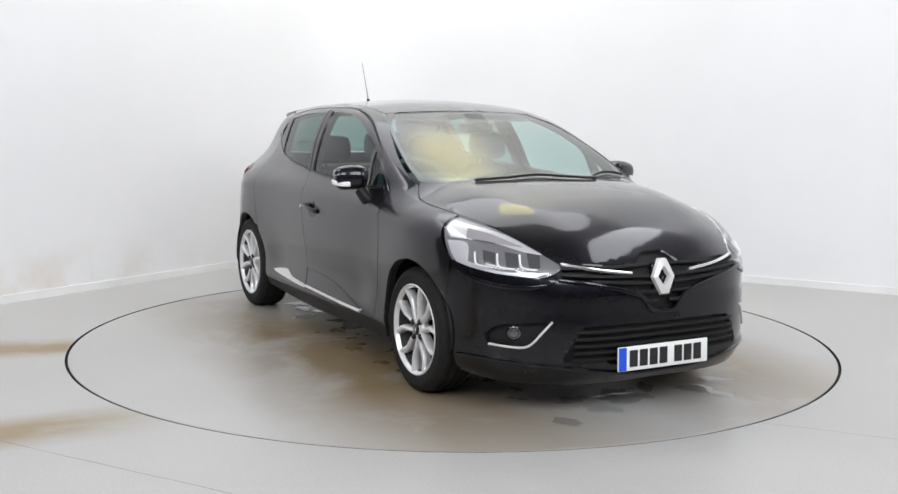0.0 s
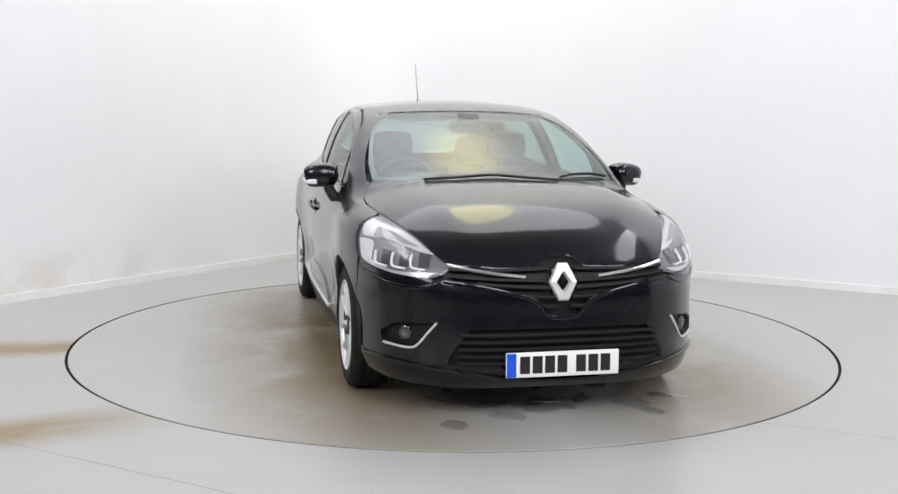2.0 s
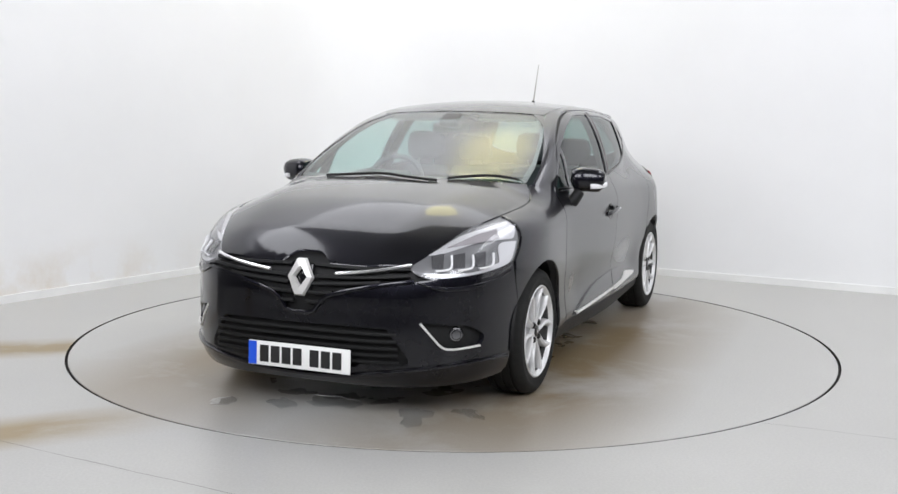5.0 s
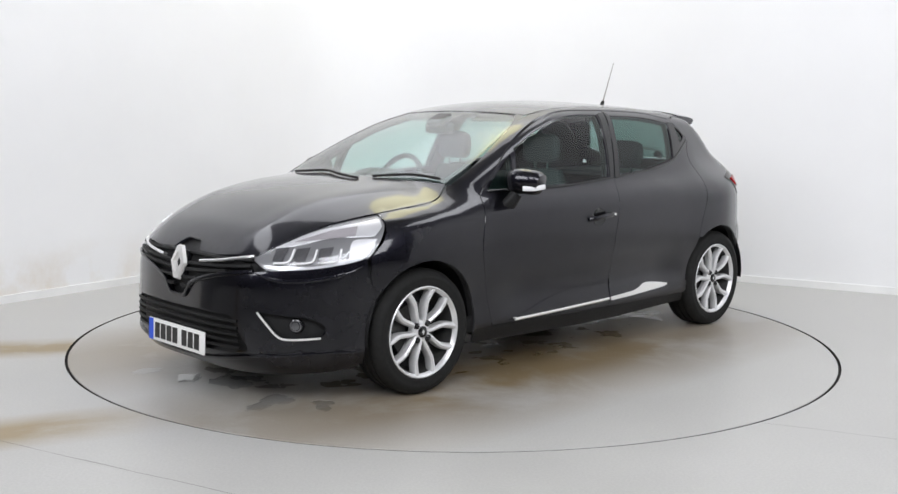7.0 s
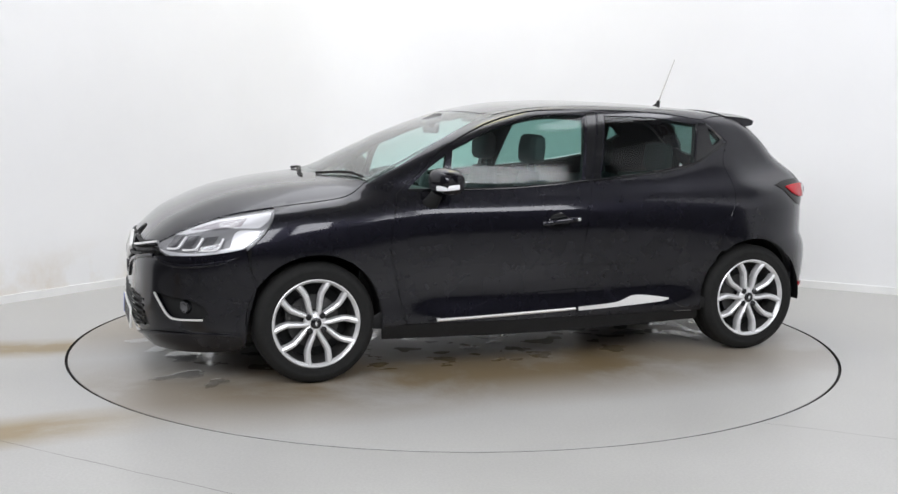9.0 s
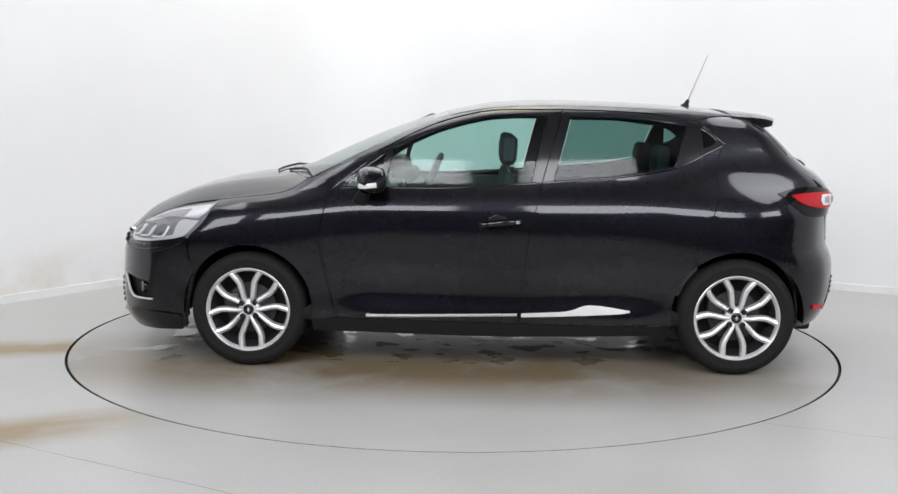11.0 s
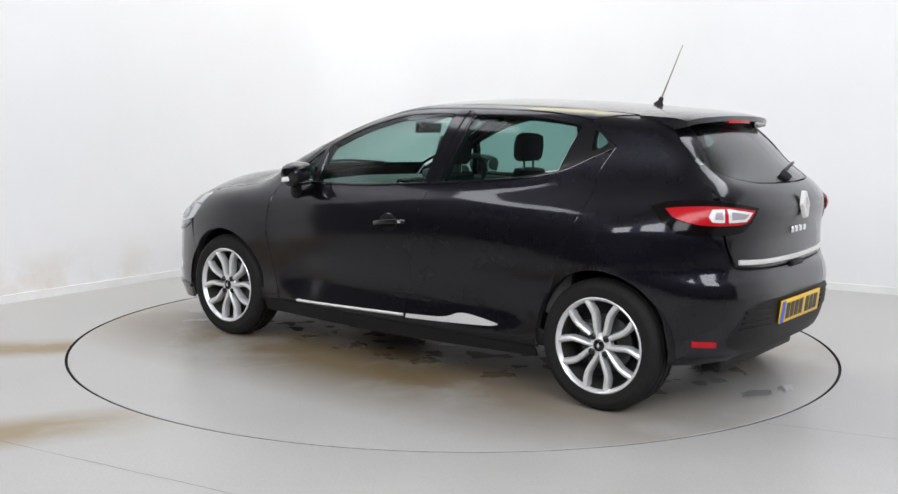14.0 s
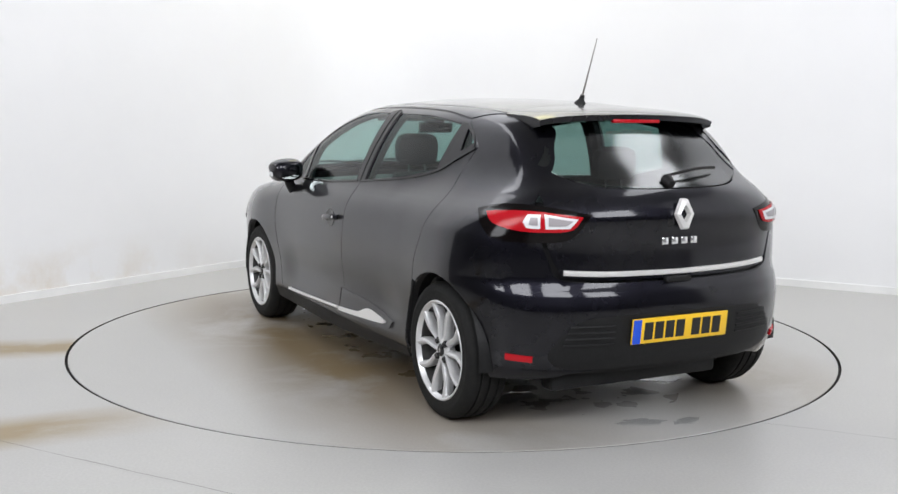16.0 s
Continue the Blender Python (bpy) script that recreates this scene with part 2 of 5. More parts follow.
def skin(p):
    """Below zero inside the body, above zero outside; p is an array of n x 3."""
    x, y, z = p[:, 0], np.abs(p[:, 1]), p[:, 2]
    scallop = 0.030 * bell(z, 0.43, 0.10) * step(x, -0.95, -0.6) * (1 - step(x, 0.55, 0.85))
    flare = 0.016 * (bell(x, 1.295, 0.42) + bell(x, -1.295, 0.42)) * bell(z, 0.60, 0.16)
    haunch = 0.018 * bell(x, -1.45, 0.45) * bell(z, 0.95, 0.07)
    aft = step(-x, 0.7, 1.3) * step(z, 0.78, 0.95)
    side = y - (PLAN(x) - INSET(z) - scallop + flare + haunch)
    ridge = 0.006 * bell(y, 0.38 + 0.19 * (2.0 - x), 0.09) * step(x, 1.0, 1.2)
    bow = CROWN(x) * y ** 2 * (1 - step(x, 0.9, 1.15) * 0.6 * np.clip(1 - (y / CREASE(x)) ** 2, 0, 1))
    top = (z - (HOOD(x) - bow + ridge)) * 0.93
    front = (x - (NOSE(z) - 0.97 * y ** 4)) / np.sqrt(1 + (3.88 * y ** 3) ** 2)
    rear = (-x - (TAIL(z) - 0.58 * y ** 4)) / np.sqrt(1 + (2.32 * y ** 3) ** 2)
    low = smax(smax(side, top, 0.09 + 0.08 * aft), smax(front, rear, 0.05), 0.10)
    gside = (y - TUMBLE(z) * WAIST(x)) * 0.92
    groof = z - (ROOF(x) - 0.13 * y ** 2)
    gscreen = (x - (SCREEN(z) - 0.42 * y ** 2)) * 0.42
    ghatch = (-x - (HATCH(z) - 0.36 * y ** 2)) * 0.74
    green = smax(smax(gside, groof, 0.07), smax(gscreen, ghatch, 0.03), 0.08)
    return -smax(-low, -green, 0.05 + 0.11 * aft)


def slope(p):
    """Outward unit normals of the skin."""
    e = 0.002
    g = np.stack([skin(p + np.array(d) * e) - skin(p - np.array(d) * e) for d in ((1, 0, 0), (0, 1, 0), (0, 0, 1))], 1)
    return g / np.maximum(np.linalg.norm(g, axis=1), 1e-9)[:, None]


def land(origin, way, level=0.0, reach=2.6):
    """Where rays that come from outside first meet the skin (pushed out by level)."""
    n = 130
    hit = np.full(len(origin), reach)
    last = np.full(len(origin), 0.0)
    found = np.zeros(len(origin), bool)
    for i in range(1, n + 1):
        s = reach * i / n
        inside = skin(origin + way * s) < level
        fresh = inside & ~found
        hit[fresh], last[fresh] = s, reach * (i - 1) / n
        found |= fresh
        if found.all():
            break
    lo, hi = last, hit.copy()
    for _ in range(16):
        mid = (lo + hi) / 2
        inside = skin(origin + way * mid[:, None]) < level
        hi = np.where(inside, mid, hi)
        lo = np.where(inside, lo, mid)
    return origin + way * hi[:, None], found


AXIS_FRONT, AXIS_REAR = 1.0, -0.9


def flat(view, p):
    """A car-space point as a point of a drawing seen from that view."""
    x, y, z = p
    if view == "side":
        return x, z
    if view == "top":
        return x, y
    if view in ("front", "rear"):
        return y, z
    a = math.atan2(y, x - AXIS_FRONT) if view == "nose" else math.atan2(y, AXIS_REAR - x)
    return a * 0.9, z


def raise_up(view, q, level=0.0):
    q = np.asarray(q, float)
    u, v, o = q[:, 0], q[:, 1], np.zeros(len(q))
    if view == "side":
        return land(np.stack([u, o + 1.2, v], 1), np.stack([o, o - 1, o], 1), level, 1.2)[0]
    if view == "top":
        return land(np.stack([u, v, o + 1.8], 1), np.stack([o, o, o - 1], 1), level, 1.8)[0]
    if view == "front":
        return land(np.stack([o + 2.4, u, v], 1), np.stack([o - 1, o, o], 1), level, 2.6)[0]
    if view == "rear":
        return land(np.stack([o - 2.2, u, v], 1), np.stack([o + 1, o, o], 1), level, 2.0)[0]
    a = u / 0.9
    if view == "nose":
        return land(np.stack([AXIS_FRONT + 1.5 * np.cos(a), 1.5 * np.sin(a), v], 1), np.stack([-np.cos(a), -np.sin(a), o], 1), level, 1.5)[0]
    return land(np.stack([AXIS_REAR - 1.5 * np.cos(a), 1.5 * np.sin(a), v], 1), np.stack([np.cos(a), -np.sin(a), o], 1), level, 1.5)[0]


def within(poly, q):
    """Which of the points q lie in the closed polygon."""
    x, y = q[:, 0], q[:, 1]
    inside = np.zeros(len(q), bool)
    a = poly
    b = np.roll(poly, -1, axis=0)
    for (x0, y0), (x1, y1) in zip(a, b):
        if y0 != y1:
            inside ^= ((y0 > y) != (y1 > y)) & (x < (x1 - x0) * (y - y0) / (y1 - y0) + x0)
    return inside


def gap_to(poly, q):
    """Distance of each point of q from the polygon's outline."""
    best = np.full(len(q), 9.0)
    for a, b in zip(poly, np.roll(poly, -1, axis=0)):
        d = b - a
        t = np.clip(((q - a) @ d) / max(d @ d, 1e-12), 0, 1)
        best = np.minimum(best, np.linalg.norm(q - a - t[:, None] * d, axis=1))
    return best


def inset(poly, d):
    """The outline drawn in by d."""
    area = np.sum(poly[:, 0] * np.roll(poly[:, 1], -1) - np.roll(poly[:, 0], -1) * poly[:, 1])
    e = np.roll(poly, -1, axis=0) - poly
    e = e / np.maximum(np.linalg.norm(e, axis=1), 1e-9)[:, None]
    n = np.stack([-e[:, 1], e[:, 0]], 1) * (1 if area > 0 else -1)
    m = n + np.roll(n, 1, axis=0)
    m = m / np.maximum((m * m).sum(1), 0.5)[:, None] * 2 / 1
    return poly + m * d * 0.5 * 2 / 2


def outline(view, points, step_len=0.02):
    """points: car-space points; a point with a fourth item 1 is a sharp corner, the rest run smoothly."""
    q = [Vector((*flat(view, p[:3]), 0)) for p in points]
    sharp = [len(p) > 3 for p in points]
    n = len(q)
    out = []
    for i in range(n):
        b, c = q[i], q[(i + 1) % n]
        a = q[i - 1] if not sharp[i] else b - (c - b)
        d = q[(i + 2) % n] if not sharp[(i + 1) % n] else c + (c - b)
        k = max(1, int(round((c - b).length / step_len)))
        for j in range(k):
            t = j / k
            v = 0.5 * (2 * b + (c - a) * t + (2 * a - 5 * b + 4 * c - d) * t * t + (3 * b - a - 3 * c + d) * t ** 3)
            out.append((v.x, v.y))
    return np.array(out)


def panel_mesh(name, view, poly, holes=(), level=0.0, lip=0.012, gap=0.0042, grid=0.032, mirror=False, bulge=None):
    """A sheet of the skin inside the outline, with a lip turned inwards along its edges."""
    from mathutils.geometry import delaunay_2d_cdt
    rings = [inset(poly, gap)] + [inset(h, -gap) for h in holes]
    lo, hi = poly.min(0), poly.max(0)
    gx, gy = np.meshgrid(np.arange(lo[0], hi[0] + grid, grid), np.arange(lo[1], hi[1] + grid, grid * 0.87))
    gx[1::2] += grid / 2
    g = np.stack([gx.ravel(), gy.ravel()], 1)
    keep = within(rings[0], g) & (gap_to(rings[0], g) > grid * 0.45)
    for h in rings[1:]:
        keep &= ~within(h, g) & (gap_to(h, g) > grid * 0.45)
    pts, edges = [], []
    for r in rings:
        s = len(pts)
        pts += [tuple(v) for v in r]
        edges += [(s + i, s + (i + 1) % len(r)) for i in range(len(r))]
    pts += [tuple(v) for v in g[keep]]
    vs, _, fs, _, _, _ = delaunay_2d_cdt([Vector(p) for p in pts], edges, [], 0, 1e-6)
    q = np.array([(v.x, v.y) for v in vs])
    tri = np.array([f for f in fs if len(f) == 3])
    mid = q[tri].mean(1)
    ok = within(rings[0], mid)
    for h in rings[1:]:
        ok &= ~within(h, mid)
    tri = tri[ok]
    used = np.unique(tri)
    remap = np.full(len(q), -1)
    remap[used] = np.arange(len(used))
    tri, q = remap[tri], q[used]
    p = raise_up(view, q, level)
    nrm = slope(p)
    if bulge is not None:
        p = p + nrm * bulge(p)[:, None]
    # turn all faces outwards
    fn = np.cross(p[tri[:, 1]] - p[tri[:, 0]], p[tri[:, 2]] - p[tri[:, 0]])
    flip = (fn * nrm[tri].mean(1)).sum(1) < 0
    tri[flip] = tri[flip][:, ::-1]
    faces = [tuple(int(i) for i in t) for t in tri]
    # lip
    count = {}
    for t in faces:
        for a, b in ((t[0], t[1]), (t[1], t[2]), (t[2], t[0])):
            count[(a, b)] = count.get((a, b), 0) + 1
    rim = [(a, b) for a, b in count if (b, a) not in count]
    n0 = len(p)
    ids = {}
    verts, norms = [tuple(v) for v in p], [tuple(v) for v in nrm]
    if lip:
        for a, b in rim:
            for v in (a, b):
                if v not in ids:
                    ids[v] = len(verts)
                    verts.append(tuple(p[v] - nrm[v] * lip))
                    norms.append(tuple(nrm[v]))
        faces += [(b, a, ids[a], ids[b]) for a, b in rim]
    if mirror:
        verts = [(x, -y, z) for x, y, z in verts]
        norms = [(x, -y, z) for x, y, z in norms]
        faces = [f[::-1] for f in faces]
    me = bpy.data.meshes.new(name)
    me.from_pydata(verts, [], faces)
    for f in me.polygons:
        f.use_smooth = True
    me.normals_split_custom_set_from_vertices(norms)
    me.update()
    return me

# ---------------------------------------------------------------- the room
LEFT_DIR, RIGHT_DIR = Vector((0.562, 0.827, 0)), Vector((0.883, -0.47, 0))
CORNER = Vector((-1.0, 4.05, 0))


def wall_line():
    """Plan of the studio's inner wall face: two straight walls that meet in a rounded corner, closed round the camera."""
    radius_reach = 0.92
    a, b = CORNER - LEFT_DIR * radius_reach, CORNER + RIGHT_DIR * radius_reach
    line = [CORNER - LEFT_DIR * 6.0, a]
    for i in range(1, 16):
        t = i / 16
        line.append(a * (1 - t) ** 2 + CORNER * 2 * t * (1 - t) + b * t * t)
    # past the view on the right, white wall added to brighten the doors' reflections
    line += [b, CORNER + RIGHT_DIR * 7.0, Vector((5.75, 0.2, 0)), Vector((6.1, -1.0, 0)), Vector((6.3, -3.6, 0))]
    return line


def wall_strip(line, z0, z1, thick, offset=0.0):
    """An upright band along a plan line, its inner face moved in by offset."""
    bm = bmesh.new()
    rows = []
    for i, p in enumerate(line):
        t = (line[min(i + 1, len(line) - 1)] - line[max(i - 1, 0)]).normalized()
        n = Vector((t.y, -t.x, 0))
        i0, o0 = p + n * offset, p + n * (offset - thick)
        rows.append([bm.verts.new((q.x, q.y, z)) for q, z in ((i0, z0), (i0, z1), (o0, z1), (o0, z0))])
    for r0, r1 in zip(rows, rows[1:]):
        for j in range(4):
            bm.faces.new((r0[j], r0[(j + 1) % 4], r1[(j + 1) % 4], r1[j]))
    bm.faces.new(rows[0])
    bm.faces.new(rows[-1])
    bmesh.ops.recalc_face_normals(bm, faces=bm.faces[:])
    return smooth(bm)


def floor_material(m, spin):
    """Worn grey floor paint: fine speckle, broad tone, brown tyre dirt with edges, a few cracks."""
    b = m.node_tree.nodes["Principled BSDF"]
    co = node(m, "ShaderNodeTexCoord")
    n1 = node(m, "ShaderNodeTexNoise", Scale=1.1, Detail=5.0, Roughness=0.6)
    n2 = node(m, "ShaderNodeTexNoise", Scale=90.0, Detail=2.0)
    link(m, co, "Object", n1, "Vector")
    link(m, co, "Object", n2, "Vector")
    base = node(m, "ShaderNodeValToRGB")
    base.color_ramp.elements[0].position, base.color_ramp.elements[1].position = 0.3, 0.7
    base.color_ramp.elements[0].color, base.color_ramp.elements[1].color = (0.405, 0.400, 0.384, 1), (0.455, 0.450, 0.433, 1)
    link(m, n1, "Fac", base, "Fac")
    fine = node(m, "ShaderNodeMapRange", From_Min=0.3, From_Max=0.7, To_Min=0.93, To_Max=1.04)
    link(m, n2, "Fac", fine, "Value")
    mul = node(m, "ShaderNodeMixRGB")
    mul.blend_type = "MULTIPLY"
    mul.inputs[0].default_value = 1.0
    link(m, base, "Color", mul, 1)
    link(m, fine, "Result", mul, 2)
    # tyre dirt
    n3 = node(m, "ShaderNodeTexNoise", Scale=1.3, Detail=7.0, Roughness=0.62, Distortion=0.4)
    link(m, co, "Object", n3, "Vector")
    sep = node(m, "ShaderNodeSeparateXYZ")
    link(m, co, "Object", sep, "Vector")

    def math_node(op, a, c):
        k = node(m, "ShaderNodeMath")
        k.operation = op
        for i, v in enumerate((a, c)):
            if isinstance(v, (int, float)):
                k.inputs[i].default_value = v
            else:
                m.node_tree.links.new(v, k.inputs[i])
        return k.outputs[0]

    def ring(axis_out, mid, half):
        d = math_node("ABSOLUTE", math_node("SUBTRACT", axis_out, mid), 0)
        r = node(m, "ShaderNodeMapRange", From_Min=half, From_Max=half * 0.25, To_Min=0.0, To_Max=1.0)
        m.node_tree.links.new(d, r.inputs["Value"])
        return r.outputs["Result"]
    if spin:
        along = math_node("ABSOLUTE", sep.outputs["Y"], 0)
        tracks = ring(along, 0.80, 0.85)
        length = ring(sep.outputs["X"], 0.2, 3.0)
        mask = math_node("MULTIPLY", tracks, length)
    else:
        s1 = math_node("ADD", sep.outputs["Y"], math_node("MULTIPLY", sep.outputs["X"], -0.5))
        s2 = math_node("ADD", sep.outputs["Y"], math_node("MULTIPLY", sep.outputs["X"], -0.22))
        m1, m2 = ring(s1, -1.13, 0.30), ring(s2, 0.04, 0.28)
        edge = node(m, "ShaderNodeMapRange", From_Min=-1.1, From_Max=-1.8)
        m.node_tree.links.new(sep.outputs["X"], edge.inputs["Value"])
        mask = math_node("MULTIPLY", math_node("MAXIMUM", m1, m2), edge.outputs["Result"])
    dirt = node(m, "ShaderNodeMapRange", From_Min=0.25, From_Max=0.49)
    link(m, n3, "Fac", dirt, "Value")
    amount = math_node("MULTIPLY", math_node("MULTIPLY", mask, dirt.outputs["Result"]), 0.95)
    mix = node(m, "ShaderNodeMixRGB")
    mix.inputs[2].default_value = (0.185, 0.13, 0.06, 1) if spin else (0.26, 0.19, 0.09, 1)
    m.node_tree.links.new(amount, mix.inputs[0])
    link(m, mul, "Color", mix, 1)
    link(m, mix, "Color", b, "Base Color")
    ro = node(m, "ShaderNodeMapRange", To_Min=0.26, To_Max=0.44)
    link(m, n1, "Fac", ro, "Value")
    link(m, ro, "Result", b, "Roughness")
    if spin:
        n4 = node(m, "ShaderNodeTexNoise", Scale=5.5, Detail=3.0, Roughness=0.5)
        link(m, co, "Object", n4, "Vector")
        wet = node(m, "ShaderNodeMapRange", From_Min=0.56, From_Max=0.58)
        link(m, n4, "Fac", wet, "Value")
        under = math_node("MULTIPLY", ring(sep.outputs["Y"], 0.0, 1.0), ring(sep.outputs["X"], -0.1, 2.3))
        where = math_node("MULTIPLY", wet.outputs["Result"], math_node("GREATER_THAN", under, 0.35))
        dry = node(m, "ShaderNodeMix")
        m.node_tree.links.new(where, dry.inputs[0])
        link(m, ro, "Result", dry, 2)
        dry.inputs[3].default_value = 0.06
        link(m, dry, 0, b, "Roughness")
    bp = node(m, "ShaderNodeBump", Strength=0.12, Distance=0.002)
    link(m, n2, "Fac", bp, "Height")
    link(m, bp, "Normal", b, "Normal")


floor_material(FLOOR, False)
floor_material(DISC, True)
TABLE_R = 2.25
WALL_TOP = ROOM_TOP


def build_room():
    # floor with the round pit for the turntable
    bm = bmesh.new()
    n = 160
    inner = [bm.verts.new(((TABLE_R + 0.007) * math.cos(2 * math.pi * i / n), (TABLE_R + 0.007) * math.sin(2 * math.pi * i / n), 0)) for i in range(n)]
    outer = [bm.verts.new((14 * math.cos(2 * math.pi * i / n), 14 * math.sin(2 * math.pi * i / n), 0)) for i in range(n)]
    deep = [bm.verts.new((v.co.x, v.co.y, -0.12)) for v in inner]
    for i in range(n):
        j = (i + 1) % n
        bm.faces.new((inner[i], outer[i], outer[j], inner[j]))
        bm.faces.new((deep[i], inner[i], inner[j], deep[j]))
    bm.faces.new(deep)
    tagged(part("floor", bm, FLOOR), "worn grey painted concrete studio floor with brown tyre marks", "floor", "", "structure")
    line = wall_line()
    tagged(part("wall_studio", wall_strip(line, 0, WALL_TOP, 0.15), WALL), "smooth white studio walls with a rounded corner, lengthened out of view", "wall", "", "structure")
    tagged(part("baseboard", wall_strip(line, 0.0, 0.058, 0.03, 0.014), SKIRT), "white painted skirting board along the studio wall", "skirting", "", "structure")
    a, b = line[0], line[-1]
    back = [b, b + Vector((0.0, -0.3, 0)), Vector((8.3, -4.6, 0)), Vector((8.3, -10.0, 0)), Vector((-7.6, -10.0, 0)), Vector((-7.6, -3.0, 0)), a + Vector((-0.4, 0, 0)), a]
    tagged(part("wall_back", wall_strip(back, 0, ROOM_TOP, 0.15), DARKWALL), "dark grey wall behind the camera", "wall", "", "structure")
    # unseen ceiling, kept grey so bonnet and windscreen reflect it dark
    bm = box(30, 30, 0.1, pose(0, 0, ROOM_TOP + 0.05))
    tagged(part("ceiling", bm, CEIL), "dull grey studio ceiling out of view", "ceiling", "", "structure")


def build_turntable():
    table = tagged(new("turntable"), "round grey painted car turntable flush with the floor", "turntable")
    n = 160
    prof = [(0, 0.0), (0.6, 0.0), (1.4, 0.0), (TABLE_R - 0.012, 0.0), (TABLE_R - 0.009, -0.003), (TABLE_R - 0.009, -0.10)]
    bm = lathe(prof, n, "Z")
    for f in bm.faces:
        f.smooth = False
        if f.normal.z < 0 and abs(f.calc_center_median().z) < 1e-4:
            f.normal_flip()
    part("table_top", bm, DISC, table)
    # added near-black lining: the shade inside the narrow gap, put into its colour
    part("gap_lining", lathe([(TABLE_R - 0.0086, -0.0035), (TABLE_R - 0.0084, -0.024), (TABLE_R + 0.0060, -0.024), (TABLE_R + 0.0064, -0.0006)], n, "Z"), GAP, table, "dark lining that gives the gap round the table edge its shade")
    return table


FLOOR_JOINTS = [((-3.6, -1.27), (-0.4, -2.95)), ((1.40, -1.79), (3.4, -2.65))]


def build_joints(parent):
    """Fine cracks in the floor paint."""
    for (x0, y0), (x1, y1) in FLOOR_JOINTS:
        a, b = Vector((x0, y0, 0.0006)), Vector((x1, y1, 0.0006))
        side = (b - a).cross(Vector((0, 0, 1))).normalized()
        bm = bmesh.new()
        rows = []
        for i in range(41):
            p = a.lerp(b, i / 40) + side * 0.006 * noise.noise(Vector((i * 0.37, x0, 0)))
            w = 0.0016 + 0.001 * noise.noise(Vector((i * 0.6, 5, y0)))
            rows.append((bm.verts.new(p - side * w), bm.verts.new(p + side * w)))
        for r0, r1 in zip(rows, rows[1:]):
            bm.faces.new((r0[0], r0[1], r1[1], r1[0]))
        bmesh.ops.recalc_face_normals(bm, faces=bm.faces[:])
        part("joint", bm, JOINT, parent)


PUDDLES = []


def build_puddle(x, y, sx, sy, turn, seed):
    """A shallow irregular pool of water that lies on the turntable."""
    bm = bmesh.new()
    n = 40
    rings = []
    for f, z in ((1.0, 0.0003), (0.93, 0.0016), (0.6, 0.002)):
        ring = []
        for i in range(n):
            a = 2 * math.pi * i / n
            v = Vector((math.cos(a), math.sin(a), seed * 3.1))
            k = f * (1 + 0.55 * noise.noise(v * 1.3) + 0.25 * noise.noise(v * 3.1))
            p = Matrix.Rotation(radians(turn), 2) @ Vector((sx * k * math.cos(a), sy * k * math.sin(a)))
            ring.append(bm.verts.new((x + p.x, y + p.y, z)))
        rings.append(ring)
    for r0, r1 in zip(rings, rings[1:]):
        for i in range(n):
            bm.faces.new((r0[i], r0[(i + 1) % n], r1[(i + 1) % n], r1[i]))
    bm.faces.new(rings[-1])
    bmesh.ops.recalc_face_normals(bm, faces=bm.faces[:])
    ob = tagged(part("puddle", smooth(bm), WATER), "shallow water puddle on the turntable under the car", "puddle", "puddles under the car")
    PUDDLES.append(ob)


build_room()
build_joints(bpy.data.objects["floor"])
turntable = build_turntable()
for px, py, psx, psy, pturn in [(1.68, 0.50, 0.14, 0.07, 20), (1.54, 0.70, 0.09, 0.05, 60), (-1.98, 0.10, 0.10, 0.05, 75), (-2.06, -0.10, 0.09, 0.04, 100), (0.02, 0.36, 0.07, 0.04, 10), (-0.15, 0.26, 0.06, 0.03, 30),
                                (-0.80, 0.05, 0.08, 0.05, 0), (-1.08, 0.24, 0.13, 0.06, 15), (0.98, 0.12, 0.10, 0.06, 140), (-1.25, -0.28, 0.17, 0.07, 25), (-1.40, -0.46, 0.12, 0.06, 70), (-1.20, -0.52, 0.10, 0.05, 0),
                                (1.62, 0.06, 0.16, 0.09, 80), (1.74, -0.14, 0.11, 0.06, 40), (-1.39, 0.42, 0.14, 0.07, 95), (1.85, -0.42, 0.09, 0.05, 10)]:
    build_puddle(px, py, psx, psy, pturn, px + py)

# ---------------------------------------------------------------- the car
car = tagged(new("car"), "black five-door hatchback car parked on the turntable", "car")
ARCH_F, ARCH_R, ARCH_Z, ARCH_RAD = 1.295, -1.295, 0.318, 0.342


def arc_points(cx, a0, a1, n=14, r=ARCH_RAD, y=0.85):
    """Points of a wheel arch, from angle a0 to a1 in degrees from the car's front."""
    return [(cx + r * math.cos(radians(a0 + (a1 - a0) * i / n)), y, ARCH_Z + r * math.sin(radians(a0 + (a1 - a0) * i / n))) for i in range(n + 1)]


def corner(p):
    return (*p, 1)


def pair(name, view, points, material, parent=None, label="", holes=(), sides=(1, -1), **options):
    """The same panel on both sides of the car."""
    made = []
    poly = outline(view, points)
    hole_polys = [outline(view, h) for h in holes]
    for s in sides:
        me = panel_mesh(name, view, poly, hole_polys, mirror=s < 0, **options)
        p = parent[0 if s > 0 else 1] if isinstance(parent, list) else parent or car
        made.append(part(name, me, material, p, label))
    return made


